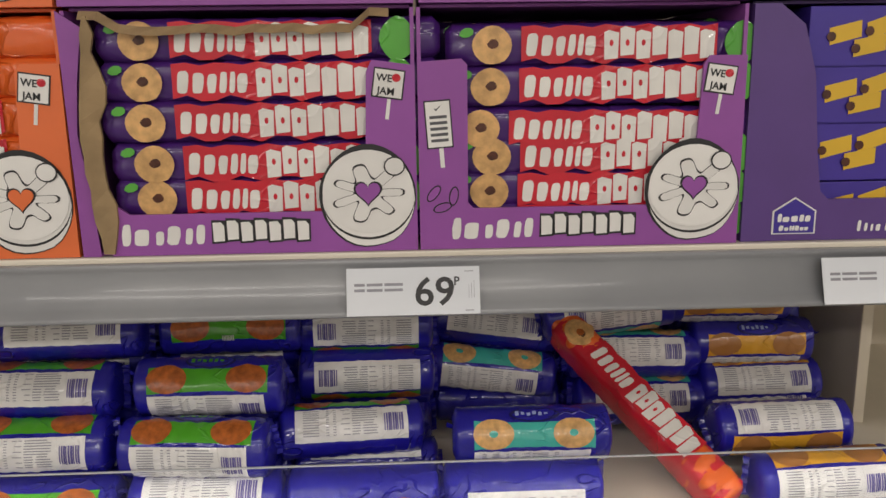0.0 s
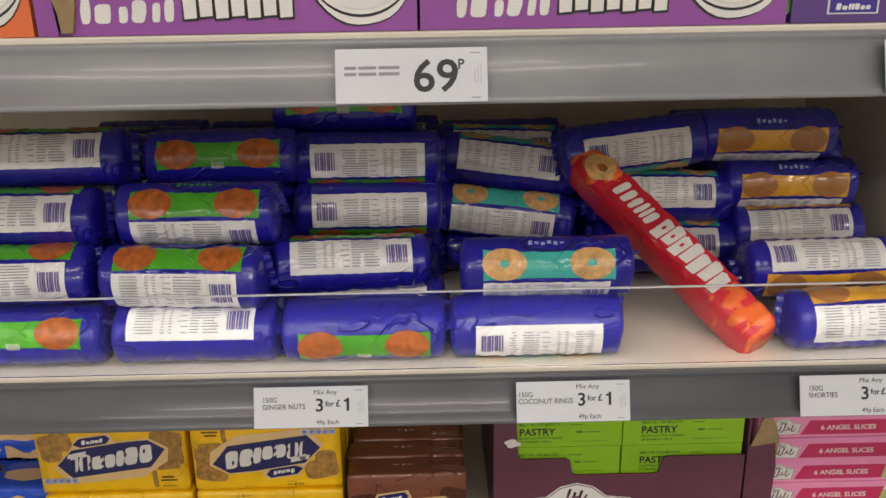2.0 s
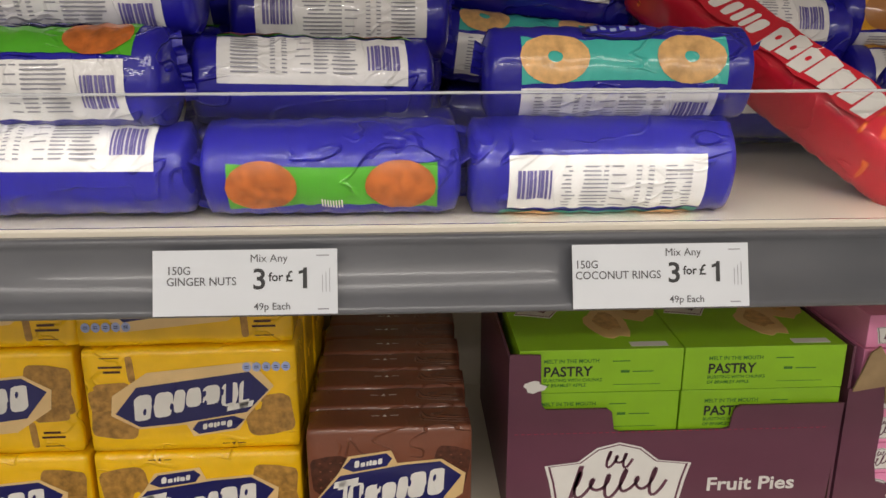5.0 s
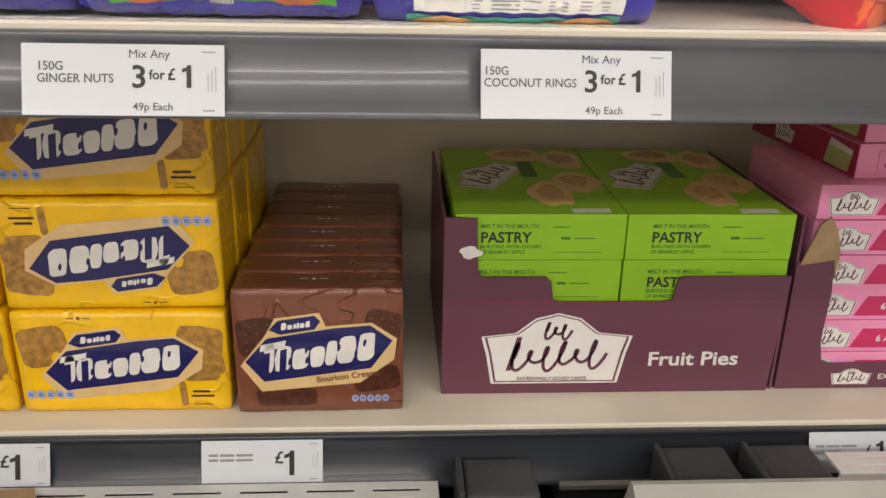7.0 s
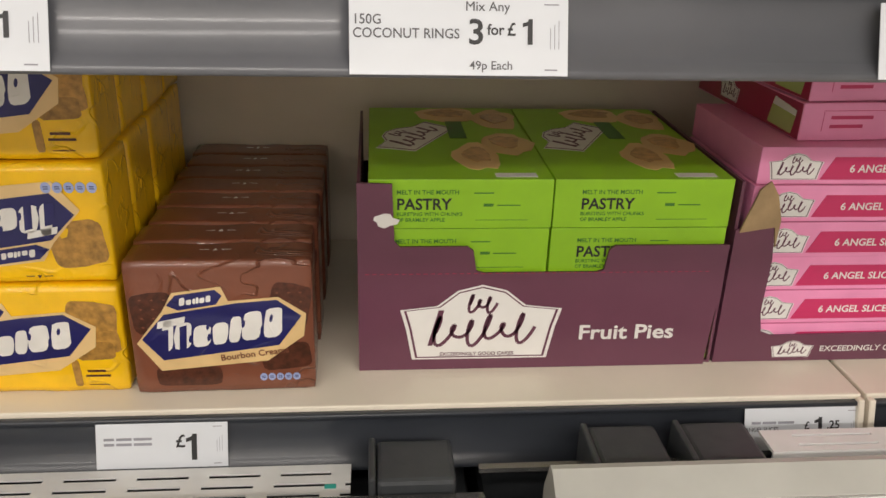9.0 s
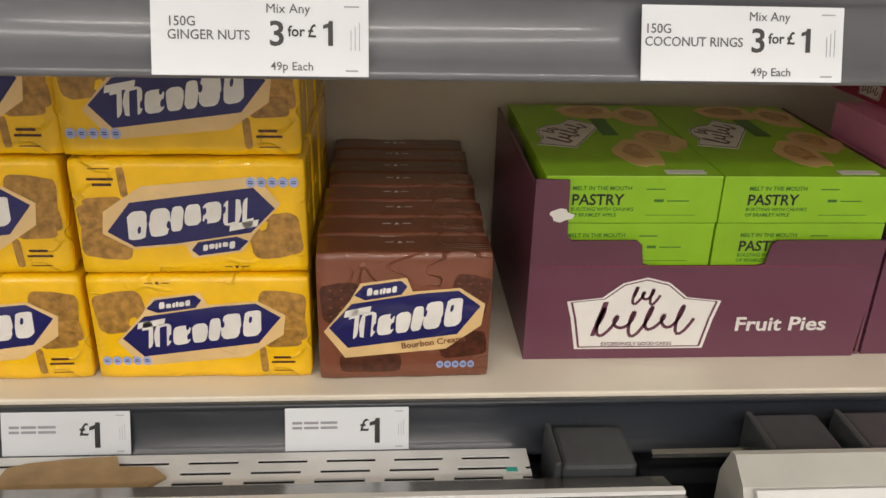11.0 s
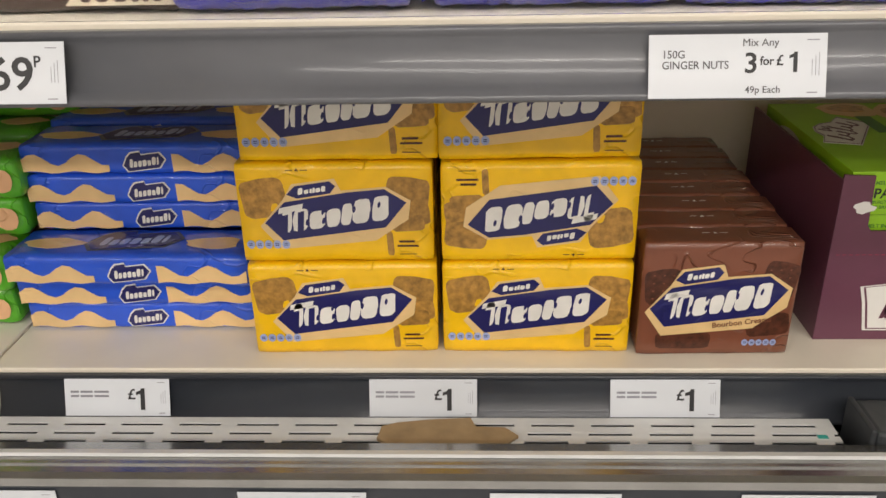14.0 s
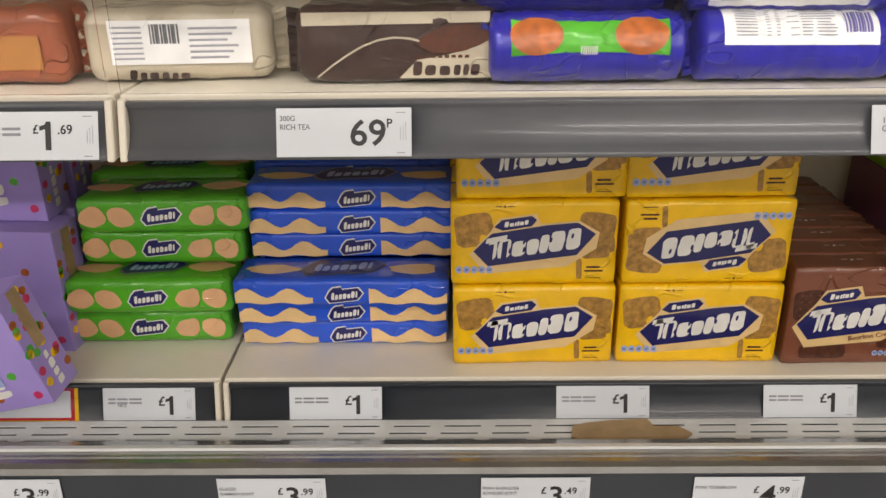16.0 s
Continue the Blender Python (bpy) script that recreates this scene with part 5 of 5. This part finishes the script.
def jam_carton(x0, x1, z0, material, label, torn=False, dark=None):
    w = x1 - x0
    H = 0.166
    low = 0.029
    if torn:
        o = [(0.020, 0), (w, 0), (w, 0.128), (w - 0.029, 0.132), (w - 0.033, 0.124), (w - 0.036, low + 0.01), (w - 0.042, low), (0.034, low), (0.026, low + 0.006), (0.021, 0.04)]
    else:
        o = [(0, 0), (w, 0), (w, 0.132), (w - 0.026, 0.132), (w - 0.030, 0.126), (w - 0.034, low + 0.01), (w - 0.040, low), (0.038, low), (0.034, low + 0.004), (0.034, 0.128), (0.030, 0.132), (0, 0.130)]
    root = open_tray("display_carton", label, "carton", x0, x1, 0.5065, 0.700, z0, o, (H, H), material)
    part("top_flap", box(bmesh.new(), 0.003, w - 0.003, 0.012, 0.192, H + 0.0002, H + 0.0022), material, root)
    jam_cookie(root, w - 0.034, 0.0390, 0.0340, material, -0.0003)
    f = at(0, -0.0003, 0)
    x = 0.022 if not torn else 0.027
    many("script_wordmark", word_shapes(x, 0.0070, x + 0.060, 0.0225, 6, 0.01, 8, 0.30), CARDW, root, f, "white script wordmark shapes")
    blocks, lines = [], []
    for i in range(7):
        a = x + 0.0635 + i * 0.0098
        dz = 0.0012 if i % 2 else 0.0
        lines.append([(a - 0.0010, 0.0075 + dz), (a + 0.0092, 0.0080 + dz), (a + 0.0094, 0.0240 + dz), (a - 0.0006, 0.0245 + dz)])
        blocks.append([(a + 0.0004, 0.0090 + dz), (a + 0.0080, 0.0095 + dz), (a + 0.0082, 0.0200 + dz), (a + 0.0060, 0.0228 + dz), (a + 0.0002, 0.0226 + dz)])
    many("wordmark_outline", lines, INK, root, f, "black wordmark outline")
    many("block_wordmark", blocks, CARDW, root, f @ at(0, -0.0004, 0), "white block wordmark shapes")
    # small placard on a stick
    sx, sz = w - 0.018, 0.116
    tilt = pose(0, 0, 0, 0, 8, 0)
    g = at(sx, -0.0003, sz) @ tilt
    flat("placard_line", rect(-0.0108, -0.0100, 0.0108, 0.0100), INK, root, g, "black placard outline")
    flat("placard", rect(-0.0098, -0.0090, 0.0098, 0.0090), CARDW, root, g @ at(0, -0.0004, 0), "white placard")
    lettering("WE", 0.0070, INK, root, g @ at(-0.0085, -0.0009, 0.0012), 0.02)
    lettering("JAM", 0.0070, INK, root, g @ at(-0.0070, -0.0009, -0.0075), 0.02)
    flat("small_heart", oval(0.005, 0.0045, 0.003, 0.0028, 10), RED, root, g @ at(0, -0.0008, 0), "small red heart")
    flat("stick", rect(0.0005, -0.024, 0.0030, -0.0102), CARDW, root, g, "white stick")
    if not torn:
        g = at(0.014, -0.0003, 0.088) @ pose(0, 0, 0, 0, -4, 0)
        flat("list_line", rect(-0.0092, -0.0165, 0.0092, 0.0165), INK, root, g, "black list outline")
        flat("list_sheet", rect(-0.0083, -0.0155, 0.0083, 0.0155), CARDW, root, g @ at(0, -0.0004, 0), "white list sheet")
        many("list_print", [rect(-0.006, -0.012 + 0.004 * i, 0.006, -0.010 + 0.004 * i) for i in range(5)] + [[(-0.003, 0.011), (-0.001, 0.009), (0.003, 0.0135), (-0.001, 0.0105)]], GREYINK, root, g @ at(0, -0.0008, 0), "", 0.0001)
        flat("stick", rect(-0.001, -0.030, 0.002, -0.0166), CARDW, root, g, "white stick")
        for i, (u, v, t) in enumerate(((0.010, 0.040, 0.9), (0.016, 0.030, 0.3), (0.024, 0.038, 1.4))):
            flat("splash_drop", oval(u, v, 0.0070, 0.0034, 14, 0, 0, t), INK, root, at(0, -0.0003, 0), "outlined drop")
            flat("splash_drop_fill", oval(u, v, 0.0060, 0.0026, 14, 0, 0, t), material, root, at(0, -0.0007, 0))
    else:
        # the torn side: bare brown board along the rip
        rs = random.Random(3)
        bm = bmesh.new()
        L, R2 = [], []
        for i in range(15):
            v = 0.002 + 0.160 * i / 14
            lean = 0.010 * math.sin(math.pi * i / 14)
            L.append((0.0155 - lean * 0.6 + rs.uniform(-0.0012, 0.0012), -0.002 - lean * 0.5, v))
            R2.append((0.022 + 0.003 * math.sin(i * 0.8) + rs.uniform(-0.0025, 0.0025), -0.0022 + rs.uniform(-0.001, 0.001), v))
        A = [bm.verts.new(p) for p in L]
        B = [bm.verts.new(p) for p in R2]
        C = [bm.verts.new((p[0], p[1] + 0.003, p[2])) for p in R2]
        for i in range(14):
            bm.faces.new((A[i], A[i + 1], B[i + 1], B[i]))
            bm.faces.new((B[i], B[i + 1], C[i + 1], C[i]))
        part("torn_edge", bm, KRAFT, root, "torn bare brown board edge")
        bm = bmesh.new()
        pts = [(0.0, 0.0), (0.0125, 0.0), (0.0095, 0.045), (0.0045, 0.085), (0.0080, 0.120), (0.014, 0.155), (-0.002, 0.166)]
        a = [bm.verts.new((u, -0.0005, v)) for u, v in pts]
        b = [bm.verts.new((u, 0.0010, v)) for u, v in pts]
        bm.faces.new(a), bm.faces.new(b)
        for i in range(len(a)):
            bm.faces.new((a[i], a[(i + 1) % len(a)], b[(i + 1) % len(a)], b[i]))
        part("torn_front", bm, material, root, "remaining strip of the purple front")
        bm = bmesh.new()
        pts = [(0.012 + 0.205 * i / 16, 0.150 + 0.004 * noise.noise(Vector((i * 0.7, 2, 0))) + (0.010 if i in (0, 1, 15, 16) else 0)) for i in range(17)]
        a = [bm.verts.new((u, -0.001 - 0.004 * (i % 2), v)) for i, (u, v) in enumerate(pts)]
        b = [bm.verts.new((u, 0.004, v + 0.006)) for u, v in pts]
        for i in range(16):
            bm.faces.new((a[i], a[i + 1], b[i + 1], b[i]))
        part("torn_top", bm, KRAFT, root, "torn brown board lip")
    return root


CARTON = 1.10
for x0, x1, z0, paper, words, ripped in (
        (-0.2770, -0.0200, TOP_Z, PURPLE, "purple card display carton with a torn open side", True),
        (-0.0180, 0.2320, TOP_Z, PURPLE, "purple card display carton of jam biscuit rolls", False),
        (-0.5320, -0.2800, TOP_Z, ORANGE, "orange card display carton of jam biscuit rolls", False),
        (-0.2770, -0.0200, TOP_Z + 0.1855, PURPLE, "purple card display carton stacked on another carton", False),
        (-0.0160, 0.2340, TOP_Z + 0.1855, PURPLE, "purple card display carton stacked on another carton", False),
        (-0.5320, -0.2800, TOP_Z + 0.1855, ORANGE, "orange card display carton stacked on another carton", False)):
    tray = jam_carton(0.0, (x1 - x0) / CARTON, 0.0, paper, words, ripped)
    tray.matrix_basis = at(x0, TOP_Y, z0) @ Matrix.Diagonal((CARTON, CARTON, CARTON, 1))

o = [(0, 0), (0.225, 0), (0.225, 0.030), (0.062, 0.030), (0.056, 0.036), (0.052, 0.060), (0.046, 0.118), (0.036, 0.152), (0.018, 0.166), (0, 0.166)]
for z0 in (TOP_Z, TOP_Z + 0.1855):
    fig_tray = open_tray("display_carton", "violet card display carton of fig roll boxes", "carton", 0, 0.225, 0, 0.19, 0, o, (0.166, 0.166), FIG)
    fig_tray.matrix_basis = at(0.2367, TOP_Y + 0.003, z0) @ Matrix.Diagonal((CARTON, CARTON, CARTON, 1))
    part("top_flap", box(bmesh.new(), 0.003, 0.222, 0.012, 0.188, 0.1662, 0.1682), FIG, fig_tray)
    shield = [(-0.016, -0.011), (0.016, -0.011), (0.016, 0.006), (0, 0.016), (-0.016, 0.006)]
    flat("shield_line", shield, CARDW, fig_tray, at(0.038, -0.0003, 0.016), "white shield outline")
    flat("shield", [(u * 0.92, v * 0.92) for u, v in shield], FIGB, fig_tray, at(0.038, -0.0007, 0.016), "blue shield")
    many("wordmark", word_shapes(-0.0125, -0.002, 0.0125, 0.004, 5, 0, 1) + word_shapes(-0.011, -0.0085, 0.011, -0.0045, 7, 0, 2), CARDW, fig_tray, at(0.038, -0.0011, 0.016), "white wordmark shapes", 0.0001)
    many("script_wordmark", word_shapes(0.085, 0.006, 0.125, 0.014, 8, 0, 9, 0.5), CARDW, fig_tray, at(0, -0.0003, 0), "white script shapes", 0.0001)
    side = at(-0.0003, 0.03, 0) @ pose(0, 0, 0, 0, 0, -90)
    flat("side_label", rect(-0.022, 0.012, 0.022, 0.060), CARDW, fig_tray, side, "white side label")
    flat("side_label_field", rect(-0.018, 0.022, 0.018, 0.056), FIGB, fig_tray, side @ at(0, -0.0004, 0), "dark field")


def fig_box():
    w, d, h = 0.170, 0.15, 0.0385
    root = thing("fig_roll_box", "violet card box of fig rolls with yellow picture", "biscuit box", None, "fig roll boxes")
    slab_box("carton", w, d, h, FIGB, root)
    f = at(0, -0.0001, 0)
    for i, (u, v, t) in enumerate(((-0.062, 0.022, 0.25), (-0.038, 0.026, 0.35), (-0.046, 0.014, 0.2))):
        c, s_ = math.cos(t), math.sin(t)
        flat("fig_roll_picture", [(u + x * c - y * s_, v + x * s_ + y * c) for x, y in ((-0.011, -0.005), (0.010, -0.005), (0.012, 0.005), (-0.009, 0.0055))], FIGY, root, f @ at(0, -0.0004 * i, 0), "yellow fig roll picture")
        flat("fig_filling", oval(u - 0.009 * c, v - 0.009 * s_, 0.003, 0.003, 10), BROWND, root, f @ at(0, -0.0004 * i - 0.0004, 0), "dark fig filling")
    flat("shield_line", [(-0.018, 0.006), (0.014, 0.006), (0.014, 0.026), (-0.002, 0.034), (-0.018, 0.026)], SKYP, root, f, "pale shield outline")
    flat("shield", [(-0.0165, 0.0075), (0.0125, 0.0075), (0.0125, 0.025), (-0.002, 0.0322), (-0.0165, 0.025)], HBLUED, root, f @ at(0, -0.0004, 0), "blue shield")
    many("wordmark", word_shapes(-0.013, 0.016, 0.010, 0.024, 4, 0, 1), WHITE, root, f @ at(0, -0.0008, 0), "white wordmark shapes", 0.0001)
    return root


spread(fig_box(), [at(0.3850, TOP_Y + 0.0090, TOP_Z + 0.0034 + 0.0435 * i) @ Matrix.Diagonal((CARTON, CARTON, CARTON, 1)) for i in range(4)])

# the loose roll leaning on the pile of the middle shelf
loose = jam_roll(RED, ORWRAP, 0.266, "orange and red film roll of jam biscuits lying across the pile", 0.0200, False)
for a, b in ((-0.133, -0.070), (0.074, 0.133)):
    # orange ends wrapped round the red middle
    bm = tube(b - a, 0.0205, 0.0018, 6.0)
    for v in bm.verts:
        q = math.hypot(v.co.y, v.co.z)
        if q > 1e-6:
            c, s_ = v.co.y / q, v.co.z / q
            k = 1 / (abs(c) ** 4 + abs(s_) ** 4) ** 0.25
            v.co.y, v.co.z = c * k * q * 1.3, s_ * k * q
        v.co.x += (a + b) / 2
    part("orange_end", bm, ORWRAP, loose, "crinkled orange film end", True)
flat("biscuit_picture", oval(-0.100, 0, 0.0185, 0.0150, 20, 0.05), BISC, loose, at(0, -0.0272, 0), "golden biscuit picture")
flat("biscuit_face", oval(-0.099, 0.001, 0.005, 0.004, 10, 0.3), GINGER, loose, at(0, -0.0276, 0), "jam hole")
foot, head = Vector((0.280, 0.672, 1.4585)), Vector((0.156, 0.836, 1.574))
ax = (foot - head).normalized()
nrm = (Vector((-0.12, -0.62, 0.76)) - ax * Vector((-0.12, -0.62, 0.76)).dot(ax)).normalized()
loose.matrix_basis = Matrix.Translation((foot + head) / 2) @ Matrix((ax, -nrm, ax.cross(-nrm))).transposed().to_4x4()
